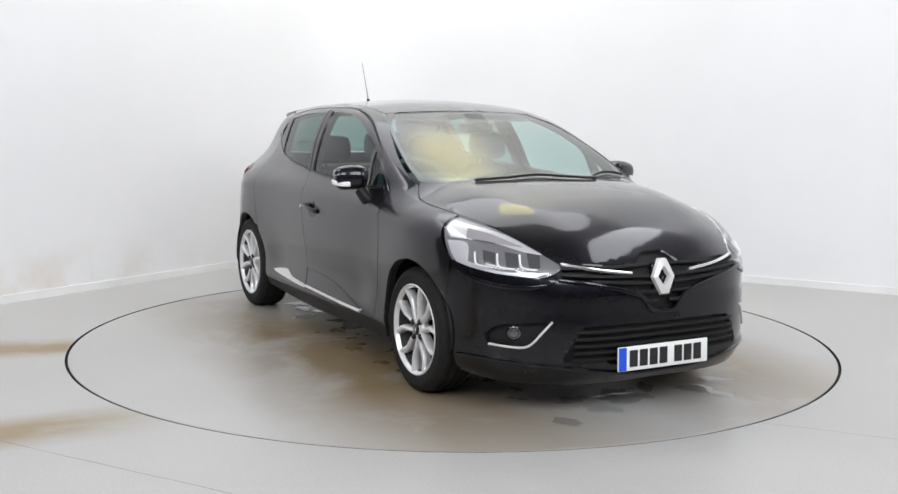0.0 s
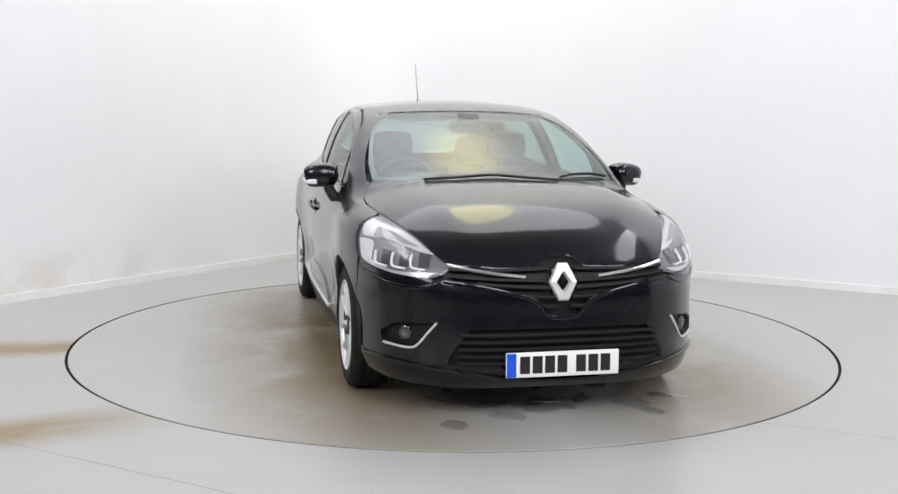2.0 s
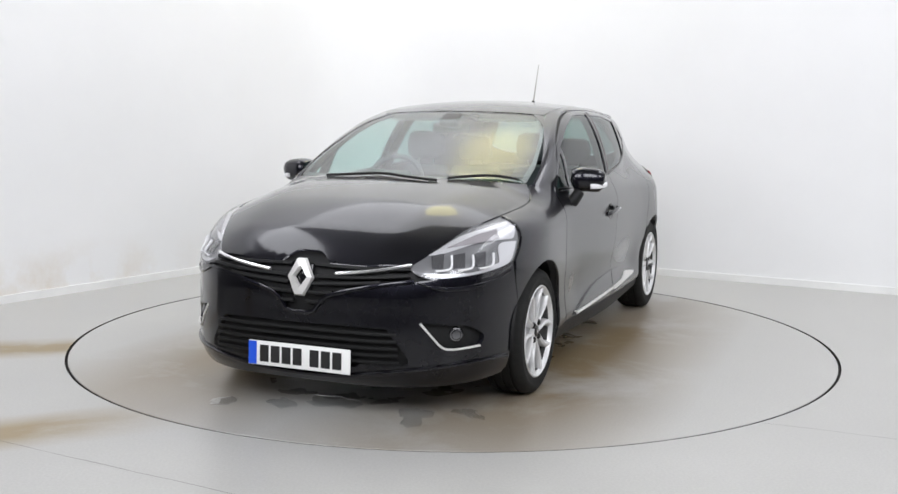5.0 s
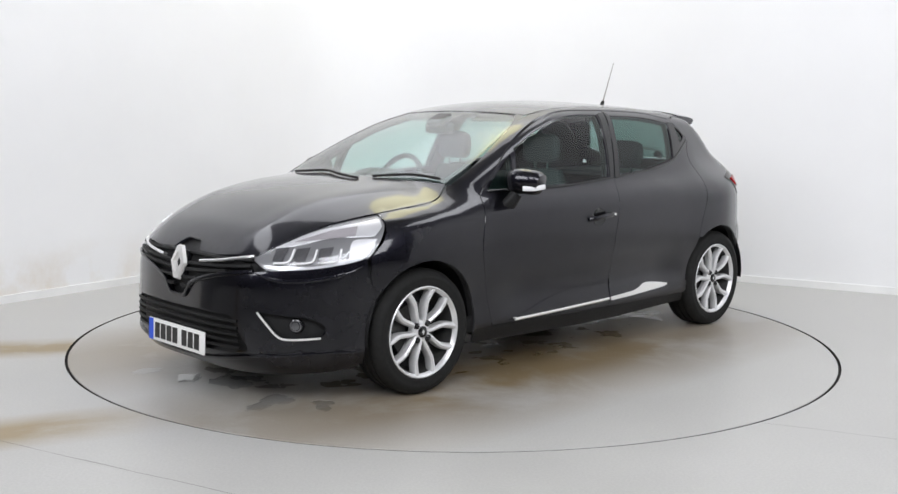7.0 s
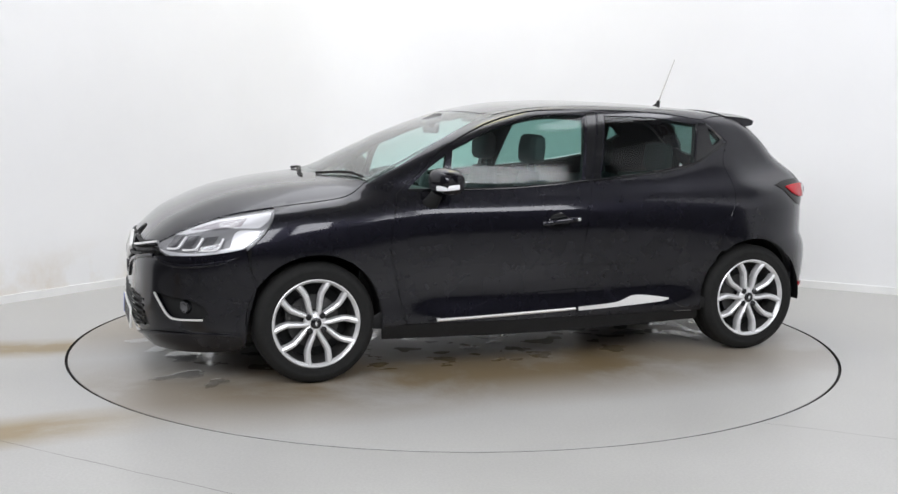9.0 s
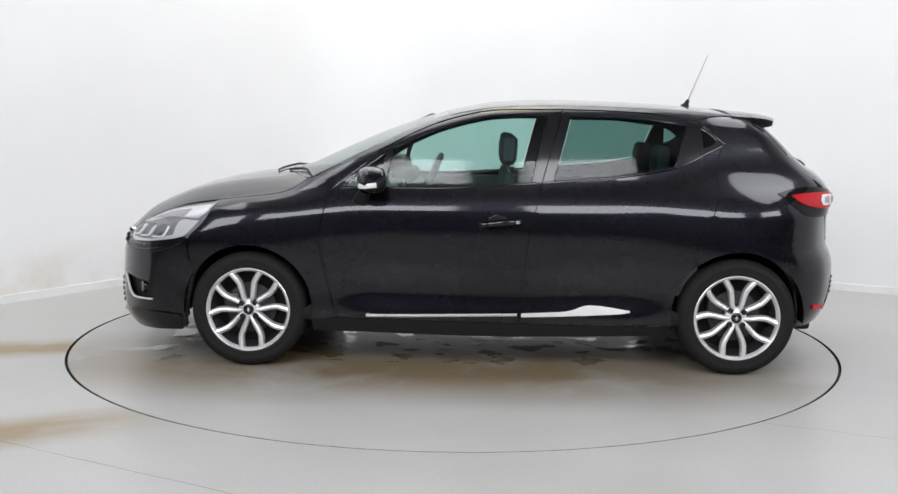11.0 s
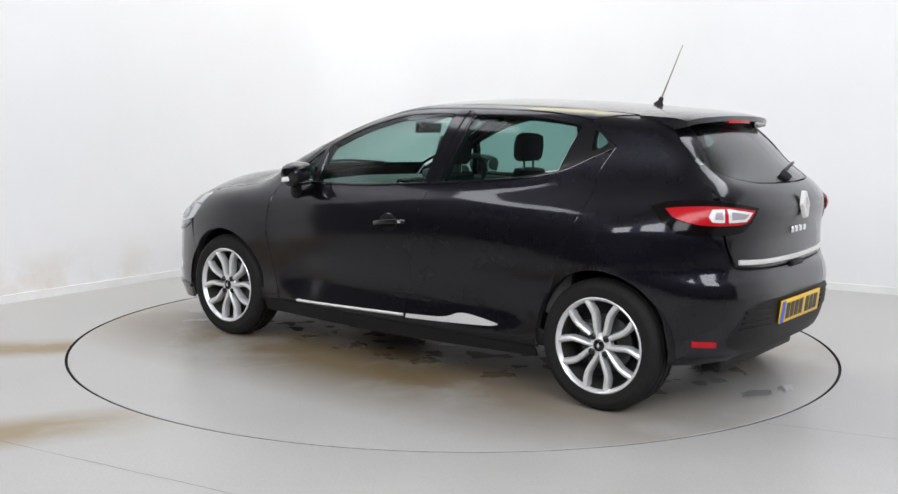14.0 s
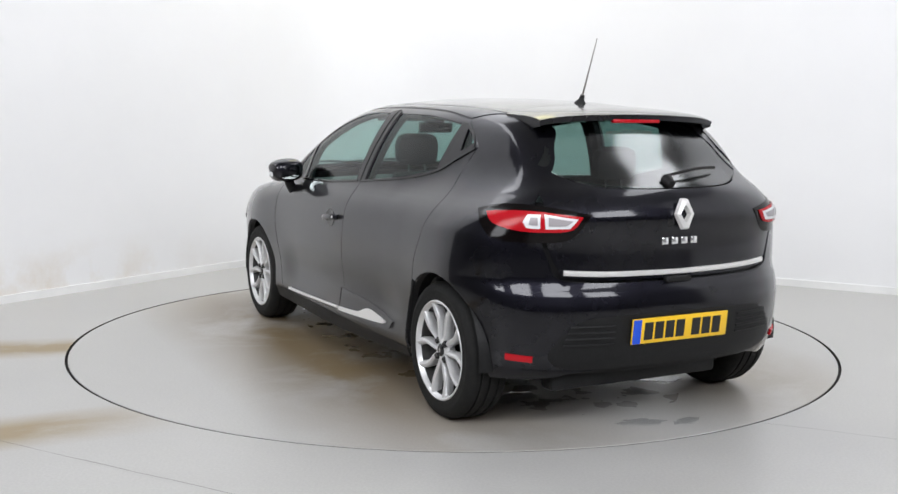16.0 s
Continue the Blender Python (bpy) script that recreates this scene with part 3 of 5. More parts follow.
def single(name, view, points, material, parent=None, label="", holes=(), **options):
    """A panel across the middle: points are given for the left half, from front or top centre round to the other centre."""
    full = list(points) + [(p[0], -p[1], *p[2:]) for p in reversed(points) if abs(p[1]) > 1e-6]
    poly = outline(view, full)
    hp = []
    for h in holes:
        hp.append(outline(view, h))
    return part(name, panel_mesh(name, view, poly, hp, **options), material, parent or car, label)


# side windows, as outlines in (x, height)
def xz(*pts):
    return [(p[0], 0.75, p[1], *p[2:]) for p in pts]


def both(points):
    """A closed outline from its left half."""
    return list(points) + [(p[0], -p[1], *p[2:]) for p in reversed(points) if abs(p[1]) > 1e-6]


def other(points):
    return [(p[0], -p[1], *p[2:]) for p in points]


QUARTER_LIGHT = xz((0.79, 0.974, 1), (0.607, 0.976, 1), (0.57, 1.150, 1), (0.69, 1.062))
FRONT_WINDOW = xz((0.572, 0.974, 1), (0.18, 0.981), (-0.205, 1.008, 1), (-0.285, 1.36, 1), (-0.1, 1.36), (0.06, 1.342), (0.29, 1.28), (0.525, 1.18, 1))
REAR_WINDOW = xz((-0.325, 1.014, 1), (-0.70, 1.05), (-0.97, 1.096, 1), (-1.04, 1.314, 1), (-0.75, 1.348), (-0.42, 1.357, 1))
CORNER_PANE = xz((-1.122, 1.192, 1), (-1.165, 1.206), (-1.198, 1.232, 1), (-1.165, 1.266), (-1.115, 1.296, 1))

BONNET_SIDE = [(0.992, 0.676), (1.10, 0.724), (1.24, 0.734), (1.36, 0.722), (1.48, 0.701)]  # plan of the seam between bonnet and wing
FRONT_DOOR = xz((0.82, 0.278, 1), (0.885, 0.54), (0.91, 0.72), (0.86, 0.95, 1), (0.72, 1.06), (0.55, 1.19), (0.31, 1.305), (0.08, 1.368), (-0.1, 1.385), (-0.375, 1.387, 1),
                (-0.26, 0.995), (-0.19, 0.673), (-0.165, 0.42), (-0.148, 0.262, 1), (0.4, 0.268))
REAR_DOOR = xz((-0.148, 0.262, 1), (-0.165, 0.42), (-0.19, 0.673), (-0.26, 0.995), (-0.375, 1.387, 1), (-0.6, 1.383), (-0.85, 1.370), (-1.09, 1.338, 1),
               (-1.24, 1.215, 1), (-1.185, 1.10), (-1.19, 0.98), (-1.15, 0.845), (-1.085, 0.70), (-1.062, 0.60, 1)) + arc_points(ARCH_R, 49, -12, 7)[1:] + xz((-0.955, 0.255, 1), (-0.5, 0.255))
BONNET_EDGE = [(x, float(z)) for (x, y), z in zip(BONNET_SIDE, raise_up("top", BONNET_SIDE)[:, 2])]
FENDER = xz((0.822, 0.278, 1), (0.887, 0.54), (0.912, 0.72), (0.862, 0.95, 1), (0.90, 0.985), (*BONNET_EDGE[0], 1), *BONNET_EDGE[1:-1], (*BONNET_EDGE[-1], 1), (1.505, 0.83), (1.54, 0.772), (1.615, 0.70, 1), (1.615, 0.60), (1.59, 0.50, 1)) + \
    arc_points(ARCH_F, 32, 190, 18)[1:] + xz((0.95, 0.26, 1))
SILL = xz((0.955, 0.262, 1), (0.82, 0.272), (-0.945, 0.249, 1), (-0.95, 0.20, 1), (0.0, 0.185), (0.95, 0.20, 1))
QUARTER = xz((-1.062, 0.60, 1), (-1.085, 0.70), (-1.15, 0.845), (-1.19, 0.98), (-1.185, 1.10), (-1.24, 1.215, 1), (-1.09, 1.338, 1), (-1.2, 1.358), (-1.32, 1.358), (-1.46, 1.335, 1), (-1.525, 1.29), (-1.57, 1.24), (-1.632, 1.165), (-1.692, 1.08), (-1.722, 1.03),
             (-1.745, 0.985, 1), (-1.60, 0.96), (-1.55, 0.92), (-1.64, 0.862), (-1.72, 0.845, 1), (-1.70, 0.70), (-1.66, 0.56), (-1.615, 0.44, 1)) + \
    [p for p in arc_points(ARCH_R, 160, 54, 16)]
RAIL = xz((0.985, 1.004, 1), (0.862, 0.952, 1), (0.72, 1.063), (0.55, 1.193), (0.31, 1.308), (0.08, 1.371), (-0.1, 1.388), (-0.375, 1.390), (-0.6, 1.386), (-0.85, 1.373), (-1.09, 1.341, 1),
          (-1.2, 1.361), (-1.32, 1.361), (-1.46, 1.338, 1), (-1.40, 1.352), (-1.1, 1.385), (-0.8, 1.400), (-0.4, 1.411), (0.0, 1.402), (0.22, 1.368), (0.40, 1.30), (0.60, 1.205), (0.80, 1.10))

pair("front_wing", "side", FENDER, PAINT)
front_doors = pair("front_door", "side", FRONT_DOOR, PAINT, holes=[QUARTER_LIGHT, FRONT_WINDOW])
rear_doors = pair("rear_door", "side", REAR_DOOR, PAINT, holes=[REAR_WINDOW, CORNER_PANE])
pair("sill", "side", SILL, BLACK)
pair("rear_wing", "side", QUARTER, PAINT)
pair("roof_rail", "side", RAIL, PAINT)
pair("quarter_light", "side", QUARTER_LIGHT, GLASS, front_doors, level=-0.004, lip=0)
pair("side_window", "side", FRONT_WINDOW, GLASS, front_doors, level=-0.004, lip=0)
pair("side_window", "side", REAR_WINDOW, GLASSP, rear_doors, level=-0.004, lip=0)
pair("corner_pane", "side", CORNER_PANE, GLASSP, rear_doors, level=-0.004, lip=0)
# gloss black pillar covers and window rubbers, just proud of the doors
B_COVER_F = xz((-0.222, 1.004, 1), (-0.256, 1.0, 1), (-0.366, 1.380, 1), (-0.302, 1.370, 1))
B_COVER_R = xz((-0.268, 1.0, 1), (-0.312, 1.010, 1), (-0.408, 1.368, 1), (-0.380, 1.380, 1))
C_COVER = xz((-0.983, 1.104, 1), (-1.06, 1.130), (-1.15, 1.172), (-1.212, 1.212), (-1.208, 1.236), (-1.16, 1.282), (-1.10, 1.318, 1), (-1.052, 1.322, 1))
pair("pillar_cover", "side", B_COVER_F, GLOSSB, front_doors, level=0.003, gap=0, lip=0.006)
pair("pillar_cover", "side", B_COVER_R, GLOSSB, rear_doors, level=0.003, gap=0, lip=0.006)
pair("pillar_cover", "side", C_COVER, GLOSSB, rear_doors, holes=[CORNER_PANE], level=0.003, gap=0, lip=0.006)


def strip(name, view, points, half, level, material, parent, label="", n=8, power=2.5, sides=(1, -1), step_len=0.02, taper=False, high=None):
    """A bead that follows the skin along a line of car-space points, on both sides."""
    line = catmull([(*flat(view, p), 0) for p in points], step_len)
    base = raise_up(view, [(v.x, v.y) for v in line])
    nrm = slope(base)
    for s in sides:
        bm = bmesh.new()
        rings = []
        for i in range(len(base)):
            t = base[min(i + 1, len(base) - 1)] - base[max(i - 1, 0)]
            t = t / np.linalg.norm(t)
            side_v = np.cross(t, nrm[i])
            f = min(1.0, 0.15 + 4.0 * min(i, len(base) - 1 - i) / len(base)) if taper else 1.0
            ring = []
            for a, b in oval(half * f, high or level, n, power):
                q = base[i] + side_v * a + nrm[i] * (b + 0.001)
                ring.append(bm.verts.new((q[0], q[1] * s, q[2])))
            rings.append(ring)
        for r0, r1 in zip(rings, rings[1:]):
            for j in range(n):
                bm.faces.new((r0[j], r0[(j + 1) % n], r1[(j + 1) % n], r1[j]))
        bm.faces.new(rings[0])
        bm.faces.new(rings[-1])
        bmesh.ops.recalc_face_normals(bm, faces=bm.faces[:])
        p = parent[0 if s > 0 else 1] if isinstance(parent, list) else parent
        part(name, smooth(bm), material, p, label)


strip("waist_seal", "side", xz((0.80, 0.966), (0.5, 0.968), (0.18, 0.974), (-0.235, 1.002)), 0.007, 0.006, GLOSSB, front_doors)
strip("waist_seal", "side", xz((-0.27, 1.003), (-0.70, 1.042), (-0.97, 1.088), (-1.13, 1.16), (-1.225, 1.205)), 0.007, 0.006, GLOSSB, rear_doors)
# side trim: a dark cladding with a bright blade
LEAF_F = xz((0.70, 0.286, 1), (0.60, 0.312), (0.453, 0.352), (0.293, 0.385), (0.112, 0.407), (-0.146, 0.418, 1), (-0.146, 0.284, 1), (0.40, 0.276))
LEAF_R = xz((-0.157, 0.284, 1), (-0.157, 0.418, 1), (-0.371, 0.410), (-0.531, 0.393), (-0.69, 0.370), (-0.81, 0.350, 1), (-0.75, 0.304), (-0.48, 0.284))
pair("door_moulding", "side", LEAF_F, PAINT, front_doors, level=0.010, gap=0, lip=0.012)
pair("door_moulding", "side", LEAF_R, PAINT, rear_doors, level=0.010, gap=0, lip=0.012)
strip("chrome_blade", "side", xz((0.66, 0.292), (0.39, 0.296), (-0.14, 0.309)), 0.009, 0.021, SATIN, front_doors, "bright metal sill trim")
BLADE_R = xz((-0.162, 0.300, 1), (-0.162, 0.320, 1), (-0.36, 0.330), (-0.43, 0.340), (-0.51, 0.366), (-0.62, 0.358), (-0.735, 0.340, 1), (-0.70, 0.324), (-0.40, 0.308))
pair("chrome_blade", "side", BLADE_R, SATIN, rear_doors, "bright metal sill trim", level=0.020, gap=0, lip=0.01)

# bonnet, roof, screens
BONNET = [(2.042, 0.0, 0.75), (2.045, 0.06, 0.75), (2.085, 0.12, 0.71, 1), (2.078, 0.30, 0.71), (2.03, 0.485, 0.70, 1), (1.92, 0.555, 0.76), (1.70, 0.645, 0.84), (1.45, 0.708, 0.88), (1.24, 0.732, 0.92), (1.10, 0.722, 0.95), (0.995, 0.672, 1.0, 1), (1.12, 0.40, 1.02), (1.17, 0.2, 1.03), (1.185, 0.0, 1.03)]
single("bonnet", "top", BONNET, PAINT, grid=0.035)
ROOF_PTS = [(0.285, 0.0, 1.39), (0.27, 0.25, 1.38), (0.225, 0.512, 1.37, 1), (0.0, 0.525, 1.4), (-0.4, 0.53, 1.4), (-0.8, 0.52, 1.4), (-1.1, 0.505, 1.38), (-1.30, 0.492, 1.36, 1), (-1.27, 0.25, 1.38), (-1.265, 0.0, 1.38)]
roof = single("roof", "top", ROOF_PTS, PAINT, grid=0.04)
WINDSCREEN = [(1.17, 0.0, 1.022), (1.1, 0.35, 1.012), (0.99, 0.665, 1.006, 1), (0.80, 0.66, 1.10), (0.50, 0.60, 1.25), (0.225, 0.515, 1.366, 1), (0.27, 0.25, 1.383), (0.285, 0.0, 1.391)]
windscreen = single("windscreen", "front", WINDSCREEN, GLASSF, level=-0.003, lip=0, label="tinted windscreen glass")
BAND_IN = [(1.17, 0.0, 1.038), (1.1, 0.35, 1.03), (0.95, 0.63, 1.03, 1), (0.78, 0.628, 1.12), (0.50, 0.572, 1.255), (0.25, 0.488, 1.352, 1), (0.27, 0.25, 1.368), (0.285, 0.0, 1.375)]
single("screen_band", "front", WINDSCREEN, GLOSSB, windscreen, holes=[both(BAND_IN)], level=-0.006, lip=0)

# tail: tailgate with its glass, lamps, bumper
GATE = [(-1.87, 0.0, 0.672), (-1.86, 0.35, 0.676), (-1.83, 0.55, 0.694, 1), (-1.82, 0.595, 0.78), (-1.80, 0.617, 0.87), (-1.74, 0.610, 0.97), (-1.67, 0.603, 1.06), (-1.6, 0.585, 1.13), (-1.52, 0.563, 1.215), (-1.48, 0.522, 1.318, 1), (-1.45, 0.3, 1.35), (-1.45, 0.0, 1.358)]
REAR_GLASS = [(-1.83, 0.0, 1.052), (-1.81, 0.25, 1.056), (-1.78, 0.365, 1.066), (-1.72, 0.47, 1.098), (-1.65, 0.545, 1.153, 1), (-1.58, 0.538, 1.22), (-1.48, 0.500, 1.30, 1), (-1.5, 0.25, 1.335), (-1.5, 0.0, 1.343)]
tailgate = single("tailgate", "rear", GATE, PAINT, holes=[both(REAR_GLASS)])
single("rear_window", "rear", REAR_GLASS, GLASSR, tailgate, level=-0.003, lip=0)
pair("glass_fin", "rear", [(-1.65, 0.541, 1.156, 1), (-1.58, 0.534, 1.22), (-1.48, 0.497, 1.298, 1), (-1.49, 0.455, 1.303, 1), (-1.6, 0.485, 1.22)], PAINT, tailgate, level=0.002, gap=0)
strip("boot_trim", "rear", [(-1.88, 0.0, 0.698), (-1.87, 0.3, 0.702), (-1.84, 0.45, 0.708), (-1.83, 0.545, 0.714)], 0.012, 0.008, SATIN, tailgate, "bright metal trim bar")
part("release_handle", box(0.03, 0.135, 0.026, pose(raise_up("rear", [(0, 0.668)])[0][0] - 0.004, 0, 0.668), 0.006), BLACK, tailgate)
SEAT_LAMP = [(-1.50, 0.775, 0.966, 1), (-1.62, 0.725, 0.992), (-1.74, 0.615, 0.992), (-1.848, 0.425, 0.957, 1), (-1.84, 0.512, 0.858), (-1.80, 0.613, 0.836), (-1.67, 0.76, 0.842), (-1.605, 0.80, 0.876)]
seats = pair("tail_lamp", "tail", SEAT_LAMP, SMOKE, level=0.003, lip=0.01, grid=0.02)
RED_ZONE = [(-1.56, 0.755, 0.958, 1), (-1.63, 0.715, 0.966), (-1.74, 0.615, 0.968), (-1.832, 0.462, 0.946, 1), (-1.832, 0.512, 0.893), (-1.80, 0.613, 0.883), (-1.72, 0.715, 0.888), (-1.63, 0.775, 0.915)]
pair("red_lens", "tail", RED_ZONE, REDPL, seats, "red tail lamp lens", level=0.010, grid=0.018, lip=0.008, gap=0)
WHITE_ZONE = [(-1.77, 0.606, 0.958, 1), (-1.832, 0.485, 0.938, 1), (-1.83, 0.522, 0.899, 1), (-1.79, 0.612, 0.897, 1)]
WHITE_IN = [(-1.78, 0.592, 0.946, 1), (-1.83, 0.508, 0.930, 1), (-1.82, 0.532, 0.911, 1), (-1.79, 0.598, 0.909, 1)]
SIDE_ZONE = [(-1.74, 0.668, 0.956, 1), (-1.76, 0.618, 0.957, 1), (-1.77, 0.624, 0.898, 1), (-1.74, 0.672, 0.901), (-1.73, 0.684, 0.925, 1)]
SIDE_IN = [(-1.75, 0.660, 0.944, 1), (-1.76, 0.632, 0.945, 1), (-1.77, 0.636, 0.911, 1), (-1.75, 0.668, 0.913, 1)]
for zone, middle in ((WHITE_ZONE, WHITE_IN), (SIDE_ZONE, SIDE_IN)):
    pair("reversing_lens", "tail", zone, WHITEPL, seats, "clear white lamp cell", level=0.013, grid=0.018, lip=0.004, gap=0)
    pair("lamp_bowl", "tail", middle, GREYLENS, seats, level=0.0155, grid=0.018, lip=0.003, gap=0)
REAR_BUMPER = [(-1.87, 0.0, 0.665), (-1.86, 0.35, 0.669), (-1.83, 0.56, 0.686), (-1.81, 0.60, 0.75), (-1.77, 0.63, 0.87, 1), (-1.64, 0.76, 0.87), (-1.60, 0.80, 0.85, 1), (-1.69, 0.80, 0.70), (-1.655, 0.82, 0.56), (-1.612, 0.82, 0.44, 1), (-1.645, 0.8, 0.25, 1), (-1.8, 0.6, 0.262), (-1.86, 0.5, 0.285), (-1.88, 0.3, 0.300), (-1.9, 0.0, 0.302)]
rear_bumper = single("rear_bumper", "tail", REAR_BUMPER, PAINT)
DIFFUSER = [(-1.91, 0.0, 0.532), (-1.91, 0.30, 0.530), (-1.89, 0.47, 0.520), (-1.86, 0.56, 0.455), (-1.83, 0.615, 0.375), (-1.83, 0.58, 0.325), (-1.86, 0.5, 0.302), (-1.88, 0.3, 0.300), (-1.89, 0.0, 0.302)]
diffuser = single("diffuser", "tail", DIFFUSER, BLACK, label="black textured lower bumper", level=0.002, gap=0)
for k in range(4):
    zz = 0.412 + 0.026 * k
    strip("vent_rib", "tail", [(-1.9, 0.33, zz), (-1.88, 0.45, zz + 0.002), (-1.85, 0.555 - 0.012 * k, zz + 0.002)], 0.006, 0.007, BLACK, diffuser)
strip("reflector", "tail", [(-1.80, 0.672, 0.353), (-1.76, 0.72, 0.357), (-1.72, 0.755, 0.360)], 0.014, 0.009, REDPL, rear_bumper, "red bumper reflector", power=4)

# nose
GRILLE_T = [(2.05, 0.0, 0.748), (2.05, 0.055, 0.744), (2.08, 0.105, 0.708, 1), (2.085, 0.25, 0.70), (2.03, 0.492, 0.690, 1)]
GRILLE_B = [(2.04, 0.512, 0.640), (2.11, 0.345, 0.615), (2.13, 0.135, 0.56), (2.14, 0.065, 0.487), (2.14, 0.0, 0.482)]
FRONT_BUMPER = GRILLE_B[::-1][:-1] + [(2.04, 0.516, 0.640), (1.95, 0.62, 0.652), (1.83, 0.705, 0.66), (1.70, 0.77, 0.68), (1.618, 0.80, 0.70, 1), (1.618, 0.83, 0.60), (1.593, 0.84, 0.50, 1), (1.63, 0.83, 0.36), (1.64, 0.80, 0.20, 1), (1.85, 0.66, 0.18), (2.05, 0.4, 0.172), (2.1, 0.0, 0.172)]
LOW_GRILLE = [(2.14, 0.0, 0.432), (2.11, 0.25, 0.434), (2.11, 0.41, 0.430, 1), (2.07, 0.495, 0.295), (2.08, 0.46, 0.268), (2.12, 0.27, 0.258), (2.12, 0.0, 0.25)]
FOG_BAY = [(2.04, 0.538, 0.457, 1), (1.98, 0.612, 0.350), (1.94, 0.64, 0.338), (1.82, 0.728, 0.342, 1), (1.80, 0.735, 0.385), (1.86, 0.70, 0.428), (1.96, 0.62, 0.445)]
front_bumper = single("front_bumper", "nose", FRONT_BUMPER, PAINT, holes=[both(LOW_GRILLE), FOG_BAY, other(FOG_BAY)], lip=0.03)
grille = single("grille", "nose", GRILLE_T + GRILLE_B, BLACK, level=-0.022, gap=0, lip=0, label="black slatted radiator grille")
for k, (y0, y1, z0, z1) in enumerate([(0.06, 0.50, 0.690, 0.688), (0.07, 0.50, 0.640, 0.662), (0.06, 0.36, 0.610, 0.632), (0.04, 0.15, 0.572, 0.578), (0.03, 0.11, 0.532, 0.535)]):
    strip("grille_slat", "nose", [(2.1, y0, z0), (2.1, (y0 + y1) / 2, (z0 + z1) / 2 - 0.003), (2.05, y1, z1)], 0.009, 0.010, BLACK, grille)
strip("chrome_bar", "nose", [(2.11, 0.168, 0.657), (2.09, 0.30, 0.672), (2.02, 0.492, 0.702)], 0.0085, 0.013, CHROME, grille, "chrome grille bar")
strip("grille_rim", "nose", GRILLE_B, 0.011, 0.011, PAINT, grille)
strip("bumper_crease", "nose", [(2.03, 0.520, 0.634), (1.98, 0.590, 0.608), (1.90, 0.660, 0.602), (1.80, 0.722, 0.612), (1.70, 0.772, 0.634), (1.64, 0.795, 0.662)], 0.010, 0.007, PAINT, front_bumper, taper=True)
low_grille = single("lower_grille", "nose", LOW_GRILLE, BLACK, level=-0.03, gap=-0.004, lip=0, label="black slatted lower air intake")
for k in range(5):
    zz = 0.285 + 0.031 * k
    y1 = 0.475 - 0.10 * (zz - 0.28)
    strip("intake_slat", "nose", [(2.12, -y1, zz), (2.12, -0.2, zz), (2.12, 0.2, zz), (2.12, y1, zz)], 0.0075, 0.006, BLACK, low_grille, sides=(1,))
fog_bays = pair("fog_bay", "nose", FOG_BAY, BLACK, level=-0.03, gap=-0.004, lip=0)
strip("fog_trim", "nose", [(2.04, 0.540, 0.458), (2.01, 0.575, 0.405), (1.98, 0.612, 0.352), (1.94, 0.645, 0.336), (1.82, 0.725, 0.340)], 0.0055, 0.006, SATIN, fog_bays, "thin chrome trim", step_len=0.012)
strip("bumper_lip", "nose", [(2.12, 0.0, 0.198), (2.11, 0.2, 0.206), (2.05, 0.52, 0.250), (1.79, 0.737, 0.268), (1.66, 0.80, 0.262)], 0.012, 0.012, PAINT, front_bumper)
LIP = [(2.12, 0.0, 0.205), (2.11, 0.2, 0.212), (2.05, 0.52, 0.252), (1.79, 0.737, 0.27), (1.65, 0.80, 0.262, 1), (1.66, 0.78, 0.185, 1), (1.85, 0.66, 0.168), (2.05, 0.4, 0.160), (2.1, 0.0, 0.160)]
single("splitter", "nose", LIP, PAINT, level=0.004, gap=0)


def fog_lamp(s):
    lamp = part("fog_lamp", lathe([(0.0, 0.010), (0.02, 0.012), (0.032, 0.006), (0.036, -0.004), (0.04, -0.03)], 24, "X"), GLOSSB, car)
    seat_at = raise_up("nose", [flat("nose", (1.895, 0.643, 0.395))], -0.028)[0]
    lamp.matrix_basis = pose(seat_at[0], seat_at[1] * s, 0.395, 0, 0, 36 * s)
    bulb = part("fog_lens", lathe([(0.0, 0.014), (0.016, 0.013), (0.028, 0.009)], 20, "X"), DARKLENS, lamp)
    return bulb


fog_lamp(1)
fog_lamp(-1)

# head lamps: dark housing, bright bowls, light guides, clear cover
HEAD_LAMP = [(2.037, 0.487, 0.692, 1), (1.92, 0.560, 0.764), (1.76, 0.628, 0.830), (1.485, 0.738, 0.882, 1), (1.50, 0.785, 0.838), (1.54, 0.802, 0.772), (1.61, 0.806, 0.702), (1.67, 0.785, 0.656), (1.83, 0.705, 0.637), (1.95, 0.628, 0.634), (2.01, 0.547, 0.658)]
heads = pair("head_lamp", "nose", HEAD_LAMP, HOUSING, level=-0.012, gap=-0.003, lip=0.02, grid=0.025, label="clear head lamp with white light guides")
SIGNAL = [(1.955, 0.545, 0.745, 1), (1.76, 0.632, 0.820), (1.500, 0.742, 0.866, 1), (1.515, 0.785, 0.835), (1.56, 0.785, 0.795, 1), (1.72, 0.68, 0.790), (1.90, 0.59, 0.752)]
pair("indicator_bowl", "nose", SIGNAL, LAMPSILVER, heads, level=-0.006, gap=0, lip=0.006, grid=0.022)
